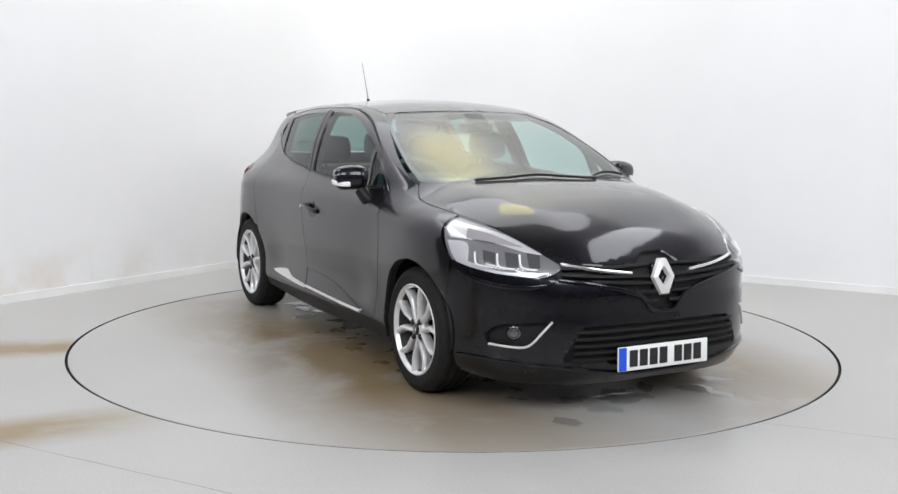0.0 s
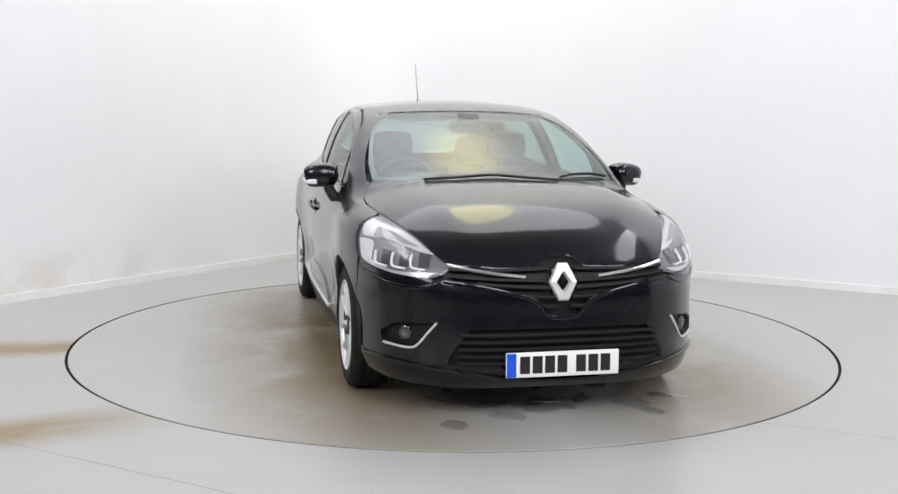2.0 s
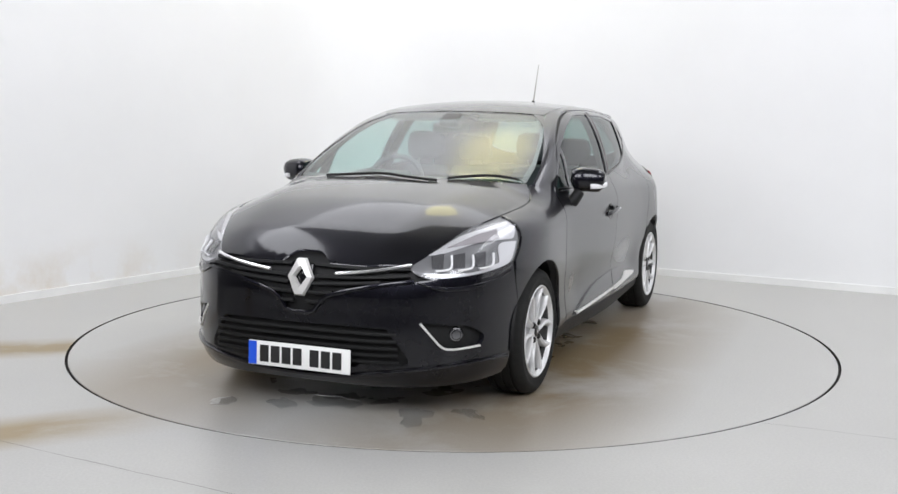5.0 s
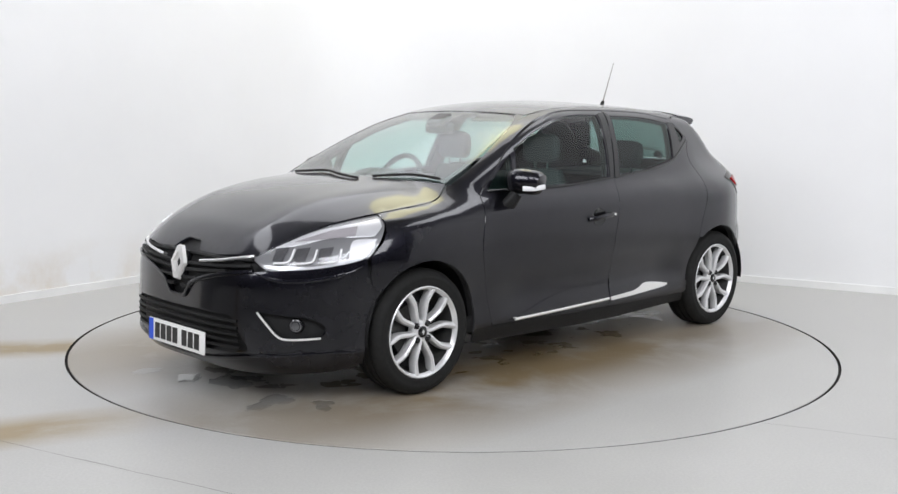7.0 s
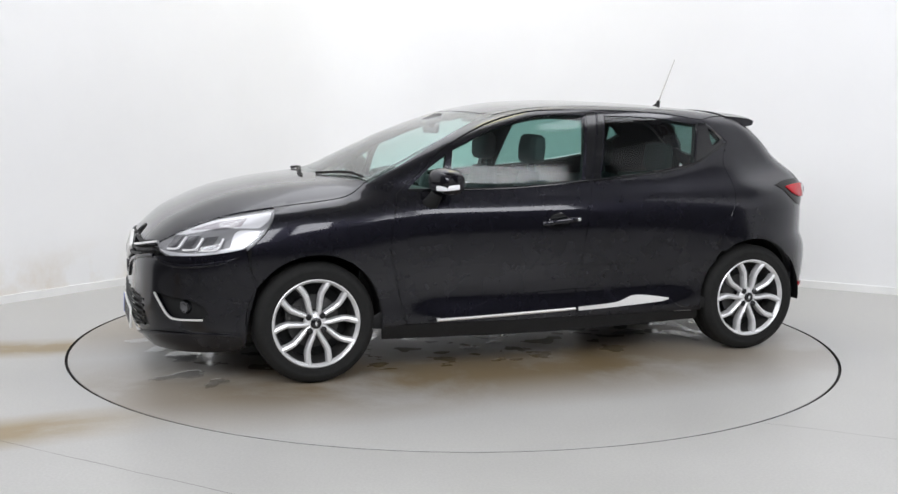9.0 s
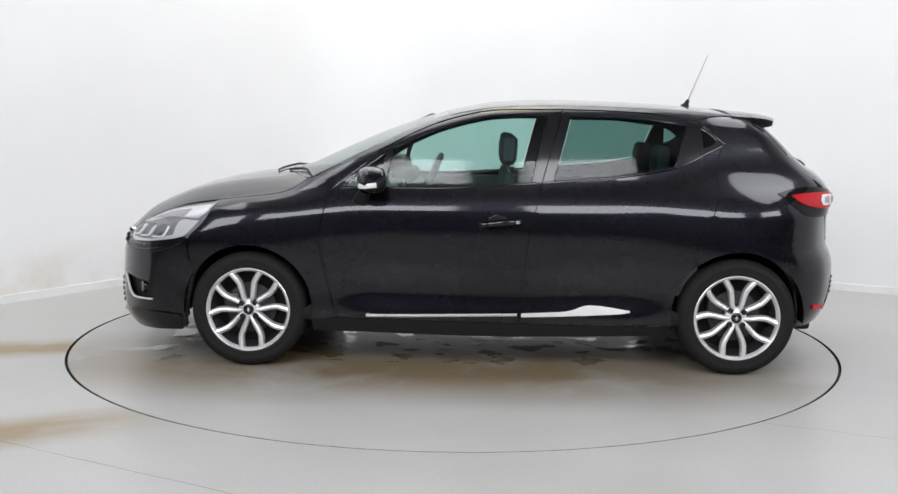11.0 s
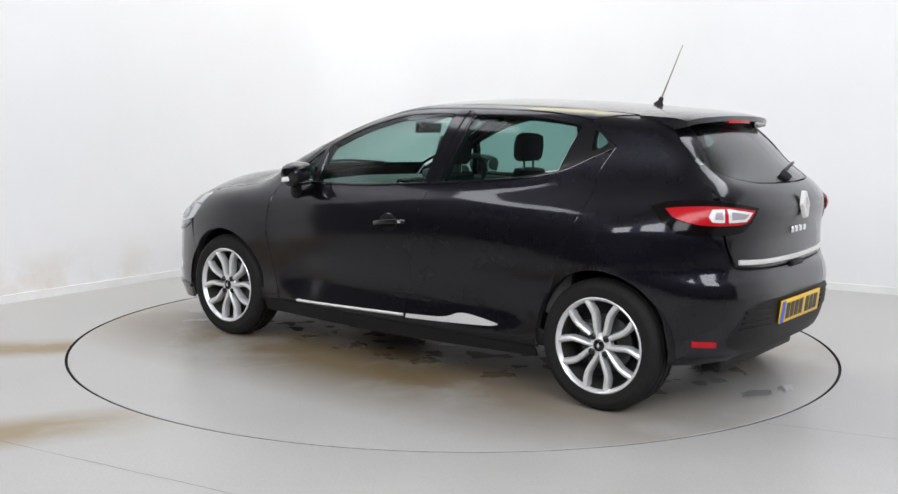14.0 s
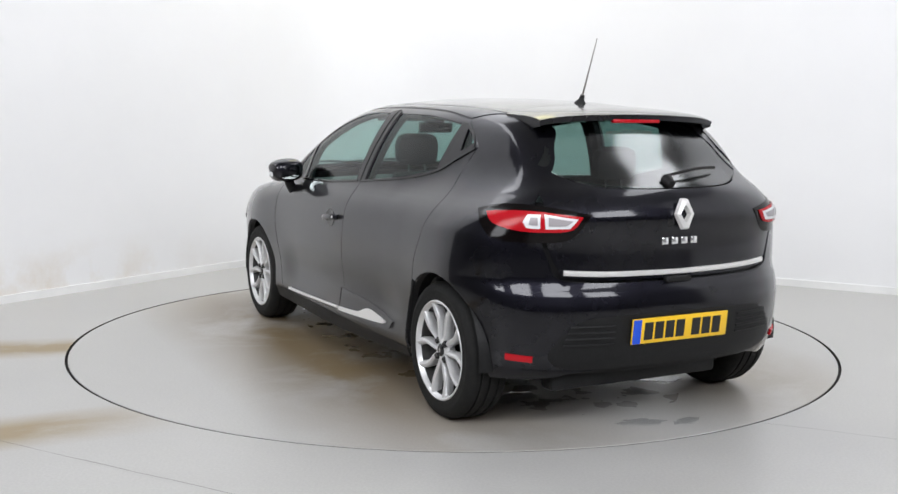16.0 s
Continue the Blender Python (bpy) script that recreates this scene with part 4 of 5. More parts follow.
SIGNAL_IN = [(1.87, 0.592, 0.772, 1), (1.72, 0.662, 0.818), (1.60, 0.712, 0.838, 1), (1.63, 0.735, 0.800, 1), (1.75, 0.665, 0.786)]
pair("indicator_cell", "nose", SIGNAL_IN, GREYLENS, heads, level=-0.003, gap=0, lip=0.004, grid=0.022)
BOWL = [(2.005, 0.535, 0.672, 1), (1.965, 0.602, 0.650), (1.83, 0.700, 0.652), (1.69, 0.778, 0.668), (1.62, 0.800, 0.710), (1.555, 0.800, 0.782, 1), (1.65, 0.745, 0.776), (1.69, 0.765, 0.70, 1), (1.83, 0.695, 0.668), (1.955, 0.60, 0.668)]
pair("lamp_bowl", "nose", BOWL, LAMPSILVER, heads, level=-0.005, gap=0, lip=0.006, grid=0.022)
for c, (xa, ya, za) in enumerate([(1.935, 0.620, 0.684), (1.85, 0.682, 0.684), (1.755, 0.738, 0.686)]):
    strip("light_guide", "nose", [(xa + 0.045, ya - 0.035, za - 0.004), (xa, ya, za), (xa - 0.018, ya + 0.010, za + 0.012), (xa - 0.030, ya + 0.012, za + 0.055)], 0.0055, 0.007, WHITEPL, heads, "white daytime light guide", step_len=0.008)
    cell = [(xa + 0.055, ya - 0.045, za + 0.006, 1), (xa + 0.015, ya - 0.012, za + 0.006, 1), (xa + 0.000, ya - 0.006, za + 0.066, 1), (xa + 0.045, ya - 0.048, za + 0.058, 1)]
    pair("lens_cell", "nose", cell, DARKLENS, heads, level=-0.004, gap=0, lip=0.003, grid=0.02)
pair("lamp_cover", "nose", HEAD_LAMP, LENS, heads, level=0.003, gap=0.001, lip=0.006, grid=0.025)

# inner shell: dark structure behind the gaps, with the window openings left free
INNER = xz((1.66, 0.34, 1), (1.63, 0.62), (1.30, 0.86), (1.0, 0.95), (0.86, 0.985, 1), (0.55, 1.185), (0.31, 1.298), (0.08, 1.362), (-0.4, 1.380), (-0.85, 1.366), (-1.2, 1.345), (-1.40, 1.30), (-1.58, 1.13), (-1.68, 0.95), (-1.70, 0.6), (-1.67, 0.36, 1)) + \
    arc_points(ARCH_R, 190, -10, 14, 0.345) + arc_points(ARCH_F, 190, -10, 14, 0.345)


def grow(points, d):
    """Moves an outline in (x, height) away from its middle by about d."""
    cx = sum(p[0] for p in points) / len(points)
    cz = sum(p[2] for p in points) / len(points)
    out = []
    for p in points:
        v = Vector((p[0] - cx, p[2] - cz))
        k = 1 + d / max(v.length, 0.05)
        out.append((cx + v.x * k, p[1], cz + v.y * k, *p[3:]))
    return out


pair("inner_body", "side", INNER, BLACK, holes=[grow(QUARTER_LIGHT, 0.004), grow(FRONT_WINDOW, 0.004), grow(REAR_WINDOW, 0.004), grow(CORNER_PANE, 0.004)], level=-0.016, lip=0.03, gap=0)
single("inner_nose", "nose", [(2.0, 0.0, 0.73), (2.0, 0.3, 0.72), (1.95, 0.5, 0.70), (1.7, 0.7, 0.82), (1.55, 0.76, 0.80), (1.60, 0.80, 0.55), (1.66, 0.8, 0.25, 1), (2.0, 0.4, 0.2), (2.05, 0.0, 0.2)], BLACK, level=-0.045, gap=0, lip=0)
single("inner_tail", "tail", [(-1.8, 0.0, 1.03), (-1.78, 0.3, 1.04), (-1.70, 0.55, 1.0), (-1.58, 0.74, 0.97), (-1.58, 0.80, 0.6), (-1.68, 0.78, 0.28, 1), (-1.85, 0.3, 0.27), (-1.85, 0.0, 0.27)], BLACK, level=-0.03, gap=0, lip=0)
single("headlining", "top", [(0.26, 0.0, 1.4), (0.2, 0.46, 1.4), (-0.4, 0.50, 1.4), (-1.0, 0.48, 1.4), (-1.36, 0.44, 1.36), (-1.36, 0.0, 1.36)], HEADLINER, level=-0.03, gap=0, lip=0, grid=0.06)

# floor pan, wheel housings
part("floor_pan", join(box(3.3, 1.16, 0.10, pose(0.0, 0, 0.27), 0.02), box(1.7, 1.5, 0.08, pose(0, 0, 0.25), 0.02), box(0.5, 1.06, 0.12, pose(-1.52, 0, 0.35), 0.03), box(0.08, 1.3, 0.62, pose(0.98, 0, 0.6)), box(0.10, 0.9, 0.09, pose(-1.72, 0.1, 0.24), 0.02)), BLACK, car)
part("exhaust", lathe([(0.0, -0.12), (0.07, -0.12), (0.08, -0.10), (0.08, 0.10), (0.07, 0.12), (0.0, 0.12)], 20), STEEL, car).matrix_basis = pose(-1.55, -0.15, 0.25)
for wx in (ARCH_F, ARCH_R):
    for s in (1, -1):
        liner = bmesh.new()
        rows = []
        for i in range(25):
            a = radians(-6 + 192 * i / 24)
            rows.append([liner.verts.new((wx + r * math.cos(a), y * s, ARCH_Z + r * math.sin(a))) for r, y in ((0.350, 0.835), (0.355, 0.80), (0.355, 0.52), (0.10, 0.52))])
        for r0, r1 in zip(rows, rows[1:]):
            for j in range(3):
                liner.faces.new((r0[j], r0[j + 1], r1[j + 1], r1[j]))
        part("wheel_housing", smooth(liner), BLACK, car)

# rear spoiler
def build_spoiler():
    bm = bmesh.new()
    nx, ny = 10, 24
    top, low = [], []
    for i in range(nx + 1):
        a, b = [], []
        for j in range(ny + 1):
            y = 0.515 * (2 * j / ny - 1)
            front_x = -1.272 - 0.10 * y * y
            back_x = -1.58 + 0.45 * y ** 4 + 0.25 * y * y * 0.3
            f = i / nx
            x = front_x + (back_x - front_x) * f
            wid = 1 - 0.06 * f
            z = float(ROOF(x)) - 0.09 * (y * wid) ** 2 + 0.004 + 0.014 * f - 0.02 * (abs(y) / 0.53) ** 8
            a.append(bm.verts.new((x, y * wid, z - 0.010 * f ** 8)))
            b.append(bm.verts.new((x + 0.004 * f, y * wid * 0.99, z - 0.012 - 0.035 * math.sin(math.pi * min(1, f * 0.9)) - 0.012 * f)))
        top.append(a)
        low.append(b)
    for i in range(nx):
        for j in range(ny):
            bm.faces.new((top[i][j], top[i][j + 1], top[i + 1][j + 1], top[i + 1][j]))
            bm.faces.new((low[i][j], low[i + 1][j], low[i + 1][j + 1], low[i][j + 1]))
    for j in range(ny):
        bm.faces.new((top[nx][j], top[nx][j + 1], low[nx][j + 1], low[nx][j]))
        bm.faces.new((top[0][j], low[0][j], low[0][j + 1], top[0][j + 1]))
    for i in range(nx):
        bm.faces.new((top[i][0], top[i + 1][0], low[i + 1][0], low[i][0]))
        bm.faces.new((top[i][ny], low[i][ny], low[i + 1][ny], top[i + 1][ny]))
    bmesh.ops.recalc_face_normals(bm, faces=bm.faces[:])
    spoiler = part("spoiler", smooth(bm), PAINT, car, "gloss black roof spoiler")
    part("brake_light", box(0.02, 0.26, 0.016, pose(-1.570, 0, 1.336), 0.004), REDPL, spoiler, "red high brake light")
    return spoiler


build_spoiler()

# door handles
for s, door_f, door_r in ((1, front_doors[0], rear_doors[0]), (-1, front_doors[1], rear_doors[1])):
    cup = lathe([(0.0, 0.001), (0.036, 0.001), (0.046, 0.002), (0.050, -0.004)], 24)
    cup_ob = part("handle_cup", cup, GLOSSB, door_f)
    cup_ob.matrix_basis = pose(-0.03, (raise_up("side", [(-0.03, 0.79)])[0][1] + 0.001) * s, 0.79, 0, 0, 0 if s > 0 else 180) @ Matrix.Diagonal((1.25, 1, 1.0, 1))
    path = catmull([(0.065, 0.868 * s, 0.781), (0.03, 0.884 * s, 0.787), (-0.04, 0.892 * s, 0.796), (-0.12, 0.890 * s, 0.802), (-0.152, 0.872 * s, 0.803)], 0.015)
    part("door_handle", sweep(path, oval(0.007, 0.013, 10, 2.6)), PAINT, door_f)
    part("handle_badge", box(0.018, 0.004, 0.012, pose(-0.135, 0.897 * s, 0.803), 0.001), CHROME, door_f)


# mirrors
def build_mirror(s):
    path, secs = [], []
    for i in range(13):
        f = i / 12
        y = 0.80 + 0.188 * f
        bulge = math.sqrt(max(0.0, 1 - (2 * f - 1) ** 4)) * 0.75 + 0.25 * (1 if 0 < i < 12 else 0.1)
        path.append((0.645 - 0.045 * f, y * s, 1.012 + 0.012 * math.sin(math.pi * f) - 0.012 * f))
        secs.append([(a, b) for a, b in oval(0.085 * bulge * (1 - 0.25 * f), 0.070 * bulge * (1 - 0.10 * f), 20, 2.7)])
    mirror = part("door_mirror", sweep(path, secs), PAINT, car, "gloss black door mirror with white indicator")
    stem = catmull([(0.70, 0.795 * s, 0.875), (0.69, 0.83 * s, 0.90), (0.665, 0.86 * s, 0.955)], 0.02)
    part("mirror_foot", sweep(stem, [oval(0.05 - 0.004 * i, 0.028, 14, 2.4) for i in range(len(stem))], up=(0, 1, 0)), BLACK, mirror)
    part("mirror_base", box(0.17, 0.03, 0.06, pose(0.685, 0.803 * s, 0.893, 0, 12, 0), 0.014), BLACK, mirror)
    lamp = catmull([(0.690, 0.925 * s, 0.985), (0.665, 0.963 * s, 0.985), (0.630, 0.985 * s, 0.990), (0.592, 0.986 * s, 0.994)], 0.012)
    part("mirror_indicator", sweep(lamp, oval(0.006, 0.013, 10, 3)), WHITEPL, mirror, "white indicator lens")
    face = bmesh.new()
    ring = [face.verts.new((0.555, (0.892 + a) * s, 1.010 + b)) for a, b in oval(0.062, 0.043, 22, 3)]
    face.faces.new(ring)
    part("mirror_glass", face, MIRROR, mirror)


build_mirror(1)
build_mirror(-1)

# aerial
aerial = part("aerial", lathe([(0.0, 0.0), (0.03, 0.0), (0.026, 0.008), (0.014, 0.022), (0.011, 0.045), (0.0, 0.047)], 18, "Z"), BLACK, car)
aerial.matrix_basis = pose(-1.135, 0.0, 1.414, 0, -14, 0)
part("aerial_rod", sweep([(0, 0, 0.03), (0, 0, 0.12), (0, 0, 0.33)], [oval(0.0055, 0.0055, 8), oval(0.0038, 0.0038, 8), oval(0.0022, 0.0022, 8)], up=(0, 1, 0)), STEEL, aerial)
aerial.matrix_basis = pose(-1.135, 0.0, 1.414, 0, -22, 0)

# wipers
def wiper(name, points, view, parent, lift=0.012):
    line = catmull([(*flat(view, p), 0) for p in points], 0.03)
    base = raise_up(view, [(v.x, v.y) for v in line])
    nrm = slope(base)
    mid = len(base) // 2
    path = [Vector(b + n * (lift * (0.6 + 0.4 * math.sin(math.pi * i / (len(base) - 1))))) for i, (b, n) in enumerate(zip(base, nrm))]
    part(name, sweep(path, [oval(0.004 + 0.004 * math.sin(math.pi * i / (len(path) - 1)), 0.007, 8) for i in range(len(path))]), BLACK, parent)


wiper("wiper", [(1.12, -0.42, 1.018), (1.15, -0.25, 1.027), (1.16, -0.073, 1.036), (1.18, 0.08, 1.028), (1.16, 0.27, 1.018)], "front", car)
wiper("wiper", [(1.16, 0.30, 1.026), (1.1, 0.42, 1.034), (1.05, 0.52, 1.034), (1.0, 0.63, 1.022)], "front", car)
wiper("rear_wiper", [(-1.77, 0.01, 1.09), (-1.75, -0.10, 1.102), (-1.73, -0.22, 1.112), (-1.7, -0.32, 1.118)], "rear", tailgate, 0.03)
part("wiper_hub", lathe([(0.0, -0.04), (0.018, -0.036), (0.026, -0.01), (0.03, 0.01)], 18, "X"), BLACK, tailgate).matrix_basis = pose(raise_up("rear", [(0.01, 1.083)])[0][0] - 0.002, 0.01, 1.083, 0, -25, 0)
single("cowl", "top", [(1.20, 0.0, 1.0), (1.16, 0.3, 1.0), (1.02, 0.66, 1.0, 1), (0.96, 0.655, 1.0, 1), (1.07, 0.35, 1.0), (1.12, 0.0, 1.0)], BLACK, level=-0.012, gap=0, lip=0)


# badges: plain lozenge rings
def lozenge(name, x, z, h, w, out, parent, tilt):
    bm = bmesh.new()
    rings = []
    for k, depth in ((1.0, 0.0), (0.92, 0.016), (0.56, 0.020), (0.40, 0.0)):
        kw = k if k > 0.5 else 0.42
        flat_w = 0.34 if k > 0.8 else 0.12
        rings.append([bm.verts.new((out * depth, w * kw * a, h * kw * b)) for a, b in ((1, 0), (flat_w, 1.0), (-flat_w, 1.0), (-1, 0), (-flat_w, -1.0), (flat_w, -1.0))])
    for r0, r1 in zip(rings, rings[1:]):
        for j in range(6):
            bm.faces.new((r0[j], r0[(j + 1) % 6], r1[(j + 1) % 6], r1[j]))
    bmesh.ops.recalc_face_normals(bm, faces=bm.faces[:])
    ob = part(name, bm, SATIN, parent, "bright metal lozenge badge")
    ob.matrix_basis = pose(x, 0, z, 0, tilt, 0)


part("badge_mount", box(0.03, 0.10, 0.13, pose(2.100, 0, 0.632, 0, -12, 0), 0.012), GLOSSB, grille)
lozenge("badge", 2.122, 0.636, 0.084, 0.066, 1, grille, -10)
lozenge("badge", raise_up("rear", [(0, 0.948)])[0][0] - 0.004, 0.948, 0.066, 0.05, -1, tailgate, 6)
letters = bmesh.new()
gate_x = raise_up("rear", [(0, 0.833)])[0][0] - 0.004
for k in range(4):
    letters = join(letters, box(0.008, 0.034, 0.030, pose(gate_x, 0.078 - 0.052 * k, 0.833, 0, 3, 0), 0.003))
part("model_badge", letters, CHROME, tailgate, "bright metal model lettering blocks")


# number plates with plain bars
def plate(x, z, base_mat, out, tilt, parent, label):
    ob = part("number_plate", box(0.010, 0.520, 0.111, Matrix(), 0.004), base_mat, parent, label)
    ob.matrix_basis = pose(x, 0, z, 0, tilt, 0)
    side = -out
    part("plate_band", box(0.002, 0.042, 0.105, pose(out * 0.0055, 0.236 * side, 0), 0.0), PLATEB, ob)
    y = -0.175
    for k in range(7):
        part("plate_bar", box(0.002, 0.045, 0.076, pose(out * 0.0058, -(y + 0.0) * side, 0)), INK, ob)
        y += 0.057 if k != 3 else 0.086
    return ob


plate(2.152, 0.279, PLATEW, 1, -2, front_bumper, "white front plate with blue band and black bars")
plate(-1.925, 0.459, PLATEY, -1, -6, rear_bumper, "yellow rear plate with blue band and black bars")

# ---------------------------------------------------------------- wheels
def spoke(pair_angle, sign):
    """One arm of a twin spoke: leaves the hub, swells outwards, meets the rim."""
    pts = [(0.030, 10, 0.070), (0.055, 13.5, 0.074), (0.08, 16.5, 0.076), (0.11, 19.5, 0.077), (0.145, 20.5, 0.079), (0.18, 17.5, 0.083), (0.216, 14.0, 0.086)]
    path = []
    for r, a, h in pts:
        t = radians(pair_angle + sign * a)
        path.append((r * math.cos(t), h, r * math.sin(t)))
    path = catmull(path, 0.018)
    n = len(path)
    secs = []
    for i in range(n):
        w = 0.0128 + 0.0050 * min(1.0, 1.6 * i / (n - 1))
        secs.append([(-w, -0.012), (-w * 0.62, 0.006), (0.0, 0.011), (w * 0.62, 0.006), (w, -0.012), (w * 0.8, -0.034), (-w * 0.8, -0.034)])
    return sweep(path, secs, up=(0, 1, 0))


def build_wheel(x, side, spin):
    y = 0.848 * side
    prof = [(0.212, -0.085), (0.222, -0.096), (0.245, -0.101), (0.275, -0.100), (0.298, -0.088), (0.306, -0.07)]
    for g in (-0.045, 0.0, 0.045):
        prof += [(0.309, g - 0.018), (0.309, g - 0.006), (0.302, g - 0.004), (0.302, g + 0.004), (0.309, g + 0.006), (0.309, g + 0.018)]
    prof += [(0.306, 0.07), (0.298, 0.088), (0.275, 0.100), (0.262, 0.1005), (0.260, 0.0995), (0.245, 0.101), (0.222, 0.096), (0.212, 0.085)]
    wheel = part("wheel", lathe(prof, 72), RUBBER, car, "silver multi-spoke alloy wheel with black tyre")
    wheel.matrix_basis = pose(x, y - 0.098 * side, 0.309, 0, 0, 0 if side > 0 else 180) @ pose(0, 0, 0, 0, spin, 0)
    part("rim", lathe([(0.221, 0.086), (0.226, 0.097), (0.221, 0.1005), (0.213, 0.095), (0.206, 0.078)], 72), ALLOY, wheel)
    part("rim_barrel", lathe([(0.206, 0.079), (0.200, 0.03), (0.190, 0.0), (0.192, -0.08), (0.213, -0.09)], 72), DARKSTEEL, wheel)
    for k in range(5):
        for s in (1, -1):
            part("spoke", spoke(-90 + 72 * k, s), ALLOY, wheel)
    part("hub", lathe([(0.0, 0.082), (0.030, 0.082), (0.034, 0.080), (0.047, 0.077), (0.056, 0.068), (0.057, 0.04), (0.0, 0.04)], 36), ALLOY, wheel)
    part("centre_cap", lathe([(0.0, 0.088), (0.024, 0.088), (0.028, 0.085), (0.029, 0.078)], 28), GLOSSB, wheel, "black centre cap")
    bm = bmesh.new()
    for a, b in ((0.006, 0.013),):
        o = [bm.verts.new((a * c, 0.0895, b * d)) for c, d in ((1.3, 0), (0, 1.1), (-1.3, 0), (0, -1.1))]
        bm.faces.new(o)
    part("cap_mark", bm, CHROME, wheel)
    for k in range(4):
        a = radians(45 + 90 * k)
        bolt = part("wheel_bolt", lathe([(0.0, 0.0), (0.009, 0.0), (0.011, -0.004), (0.0155, -0.006), (0.0155, -0.02)], 14), GLOSSB, wheel)
        bolt.matrix_basis = pose(0.050 * math.cos(a), 0.092, 0.050 * math.sin(a))
    part("brake_disc", lathe([(0.06, 0.02), (0.075, 0.012), (0.135, 0.012), (0.135, -0.01), (0.06, -0.01)], 36), DARKSTEEL, wheel)
    part("backing", lathe([(0.0, -0.03), (0.19, -0.03), (0.19, -0.035), (0.0, -0.035)], 36), BLACK, wheel)
    cal = box(0.09, 0.06, 0.11, pose(0.10, -0.002, 0.03), 0.015)
    part("brake_caliper", cal, DARKSTEEL, wheel)
    return wheel


for wx, ws, wr in ((ARCH_F, 1, 4), (ARCH_R, 1, -3), (ARCH_F, -1, 9), (ARCH_R, -1, 15)):
    build_wheel(wx, ws, wr)


# ---------------------------------------------------------------- cabin
def seat(x, y, back_h, name="front_seat", width=0.50):
    cushion = box(0.50, width, 0.16, pose(x + 0.12, y, 0.48, 0, -8, 0), 0.06, 4)
    ob = part(name, cushion, FABRIC, car)
    back = [(x - 0.12, 0.48), (x - 0.15, 0.60), (x - 0.19, 0.80), (x - 0.23, back_h)]
    secs = [oval(width * 0.46, 0.07, 16, 3), oval(width * 0.48, 0.075, 16, 3), oval(width * 0.44, 0.07, 16, 3), oval(width * 0.28, 0.045, 16, 3)]
    part("backrest", sweep([(a, y, b) for a, b in back], secs, up=(1, 0, 0)), FABRIC, ob)
    rest = [(x - 0.215, y, back_h + 0.05), (x - 0.215, y, back_h + 0.075), (x - 0.22, y, back_h + 0.15), (x - 0.225, y, back_h + 0.20), (x - 0.228, y, back_h + 0.215)]
    part("headrest", sweep(rest, [oval(0.10, 0.03, 14, 3), oval(0.125, 0.048, 14, 3), oval(0.13, 0.05, 14, 3), oval(0.115, 0.045, 14, 3), oval(0.085, 0.025, 14, 3)], up=(1, 0, 0)), FABRIC, ob)
    for d in (-0.05, 0.05):
        part("headrest_post", sweep([(x - 0.225, y + d, back_h - 0.04), (x - 0.217, y + d, back_h + 0.08)], oval(0.007, 0.007, 8), up=(1, 0, 0)), CHROME, ob)


seat(0.13, 0.37, 1.03)
seat(0.13, -0.37, 1.03)
for yy in (0.36, -0.36):
    seat(-0.72, yy, 0.98, "rear_seat", 0.62)
dash = [(1.02, 0.93), (0.90, 0.965), (0.72, 0.975), (0.58, 0.955), (0.52, 0.90), (0.50, 0.78), (0.58, 0.60), (0.95, 0.55)]
bm = bmesh.new()
rows = [[bm.verts.new((x - 0.10 * (yy / 0.7) ** 2, yy, z - 0.02 * abs(yy))) for x, z in dash] for yy in np.linspace(-0.72, 0.72, 13)]
for r0, r1 in zip(rows, rows[1:]):
    for j in range(len(dash)):
        bm.faces.new((r0[j], r0[(j + 1) % len(dash)], r1[(j + 1) % len(dash)], r1[j]))
bmesh.ops.recalc_face_normals(bm, faces=bm.faces[:])
dashboard = part("dashboard", smooth(bm), TRIMIN, car)
part("instrument_hood", box(0.16, 0.34, 0.09, pose(0.55, -0.37, 0.975, 0, 10, 0), 0.035, 4), TRIMIN, dashboard)
part("centre_stack", box(0.07, 0.24, 0.34, pose(0.505, 0, 0.80, 0, 14, 0), 0.03, 3), GLOSSB, dashboard)
part("centre_console", box(0.9, 0.2, 0.2, pose(0.05, 0, 0.42), 0.04, 3), TRIMIN, car)
wheel_ring = bmesh.new()
ring_rows = []
for i in range(36):
    a = 2 * math.pi * i / 36
    ring_rows.append([wheel_ring.verts.new(((0.018 * math.sin(b)), (0.185 + 0.016 * math.cos(b)) * math.cos(a), (0.185 + 0.016 * math.cos(b)) * math.sin(a))) for b in [2 * math.pi * k / 8 for k in range(8)]])
for i in range(36):
    for k in range(8):
        wheel_ring.faces.new((ring_rows[i][k], ring_rows[i][(k + 1) % 8], ring_rows[(i + 1) % 36][(k + 1) % 8], ring_rows[(i + 1) % 36][k]))
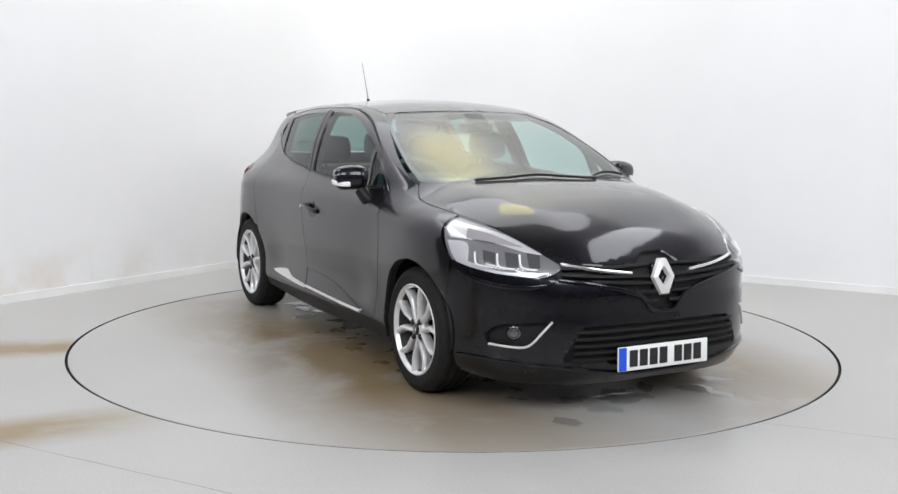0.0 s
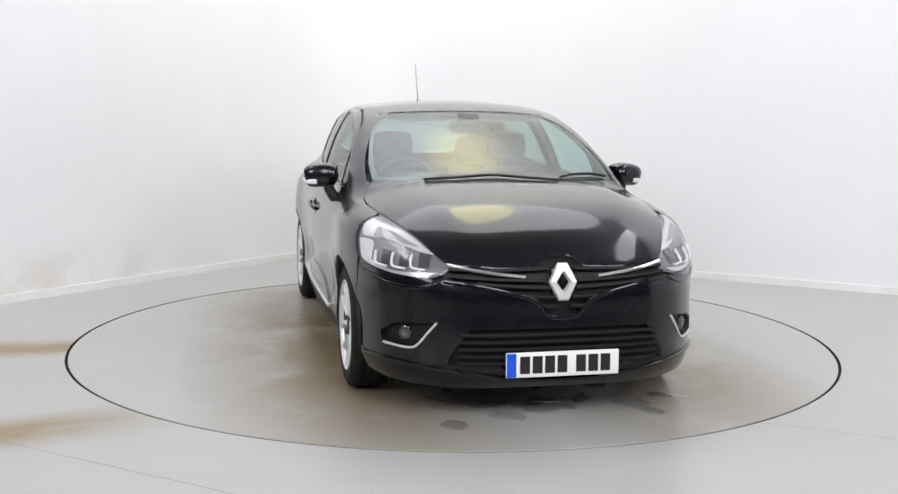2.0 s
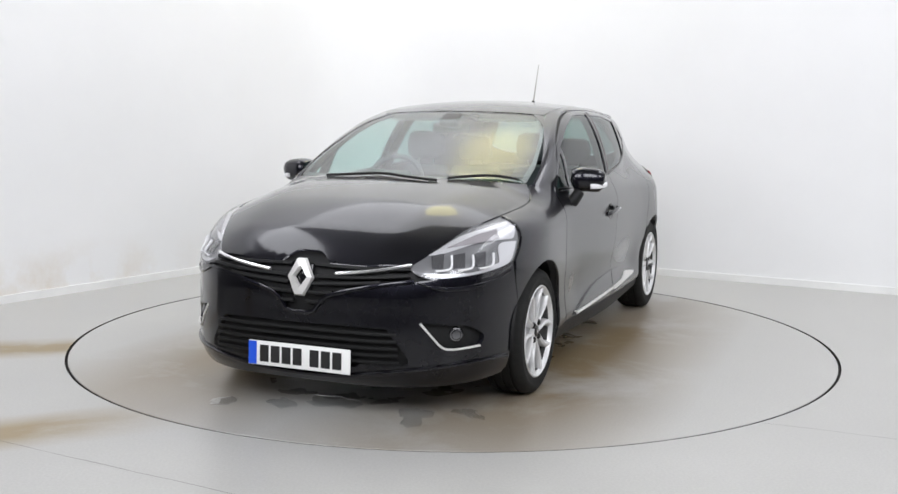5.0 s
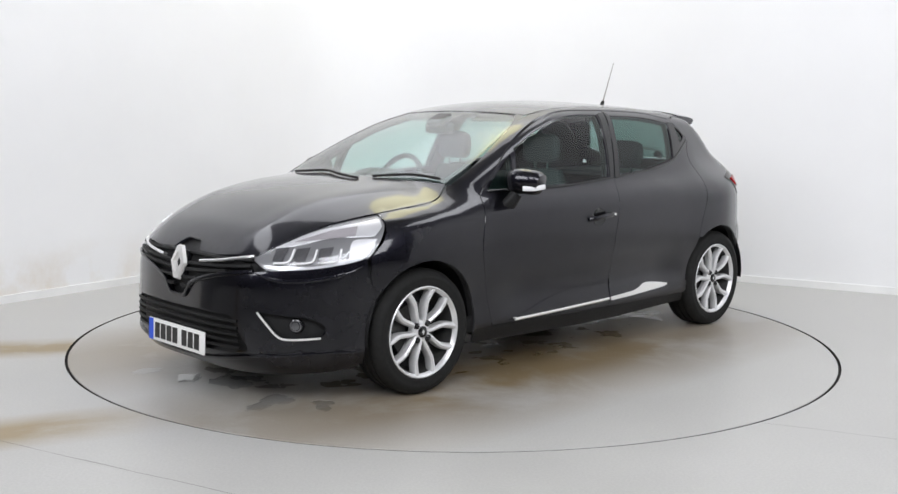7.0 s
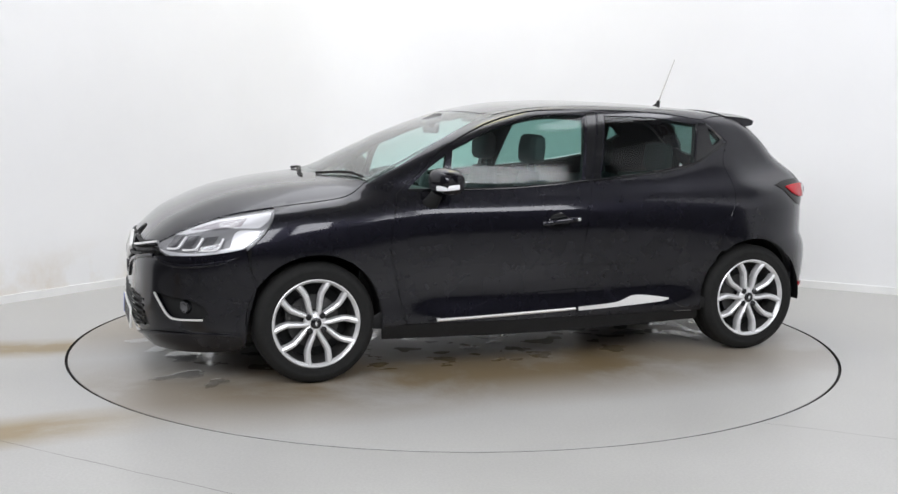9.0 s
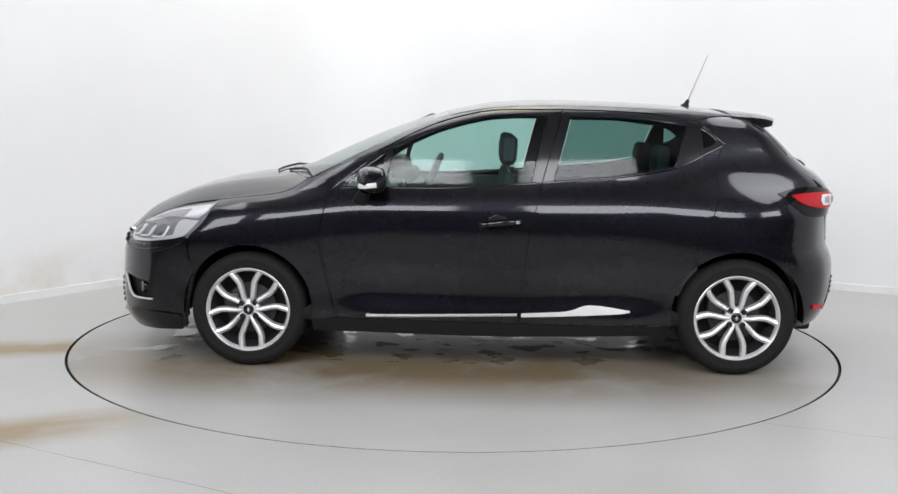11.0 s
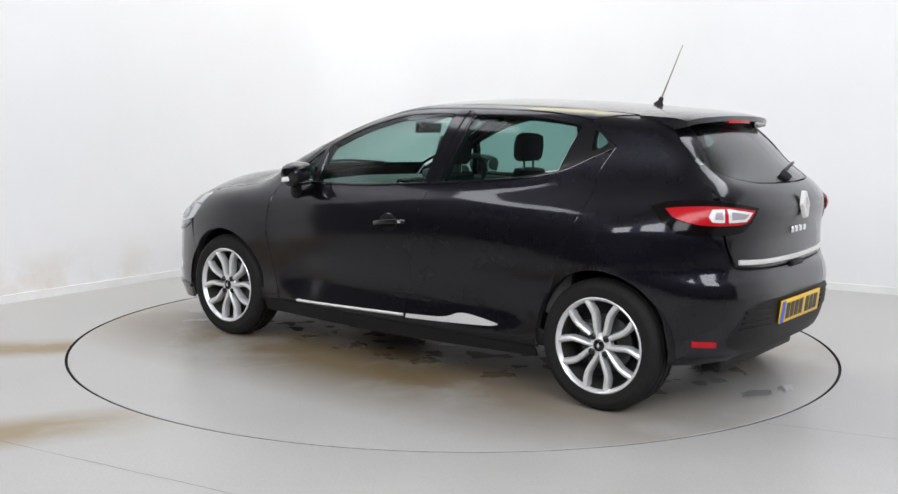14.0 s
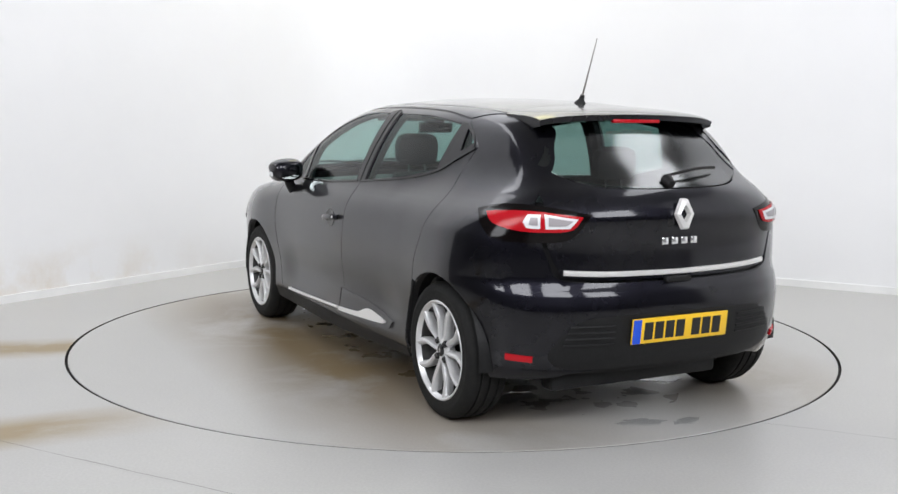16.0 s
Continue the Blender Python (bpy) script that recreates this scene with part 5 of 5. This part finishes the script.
bmesh.ops.recalc_face_normals(wheel_ring, faces=wheel_ring.faces[:])
steering = part("steering_wheel", smooth(wheel_ring), TRIMIN, car)
steering.matrix_basis = pose(0.40, -0.37, 0.93, 0, -24, 0)
part("steering_boss", join(box(0.05, 0.13, 0.12, Matrix(), 0.03, 3), box(0.02, 0.34, 0.035, pose(0, 0, 0.01), 0.008), box(0.02, 0.035, 0.17, pose(0, 0, -0.09), 0.008)), TRIMIN, steering)
part("rear_view_mirror", box(0.03, 0.23, 0.065, pose(0.40, 0, 1.275, 0, -10, 0), 0.014, 3), GLOSSB, car)
part("sensor_cover", box(0.12, 0.12, 0.04, pose(0.40, 0, 1.325, 0, 24, 0), 0.015, 3), TRIMIN, car)
part("parcel_shelf", box(0.52, 1.06, 0.03, pose(-1.42, 0, 0.96), 0.01), TRIMIN, car)
for s in (1, -1):
    part("door_card", box(1.9, 0.04, 0.55, pose(-0.15, 0.74 * s, 0.68), 0.02), TRIMIN, car)
    part("sun_visor", box(0.16, 0.36, 0.018, pose(0.17, 0.28 * s, 1.345, 0, 16, 0), 0.007), HEADLINER, car)

# ---------------------------------------------------------------- turning
TURN = [(0.0, -61.2), (0.5, -62.8), (1.0, -66.0), (1.5, -70.7), (2.0, -76.7), (2.5, -82.5), (3.0, -88.6), (3.5, -94.4), (4.0, -100.5), (4.5, -106.2), (5.0, -112.2),
        (7.5, -141.5), (8.0, -147.5), (8.5, -153.3), (9.0, -159.3), (11.5, -187.7), (12.0, -193.7), (12.5, -199.6), (13.0, -205.6), (13.5, -211.5), (14.0, -217.6), (14.5, -223.5), (15.0, -229.6), (15.5, -235.5), (16.0, -241.8)]
CAR_SHIFT = pose(-0.230, 0.044, 0)


def motions():
    walk(turntable, [(t, pose(0, 0, 0, 0, 0, a)) for t, a in TURN])
    for pool in PUDDLES:
        walk(pool, [(t, pose(0, 0, 0, 0, 0, a)) for t, a in TURN])
    walk(car, [(t, pose(0, 0, 0, 0, 0, a) @ CAR_SHIFT) for t, a in TURN])


motions()
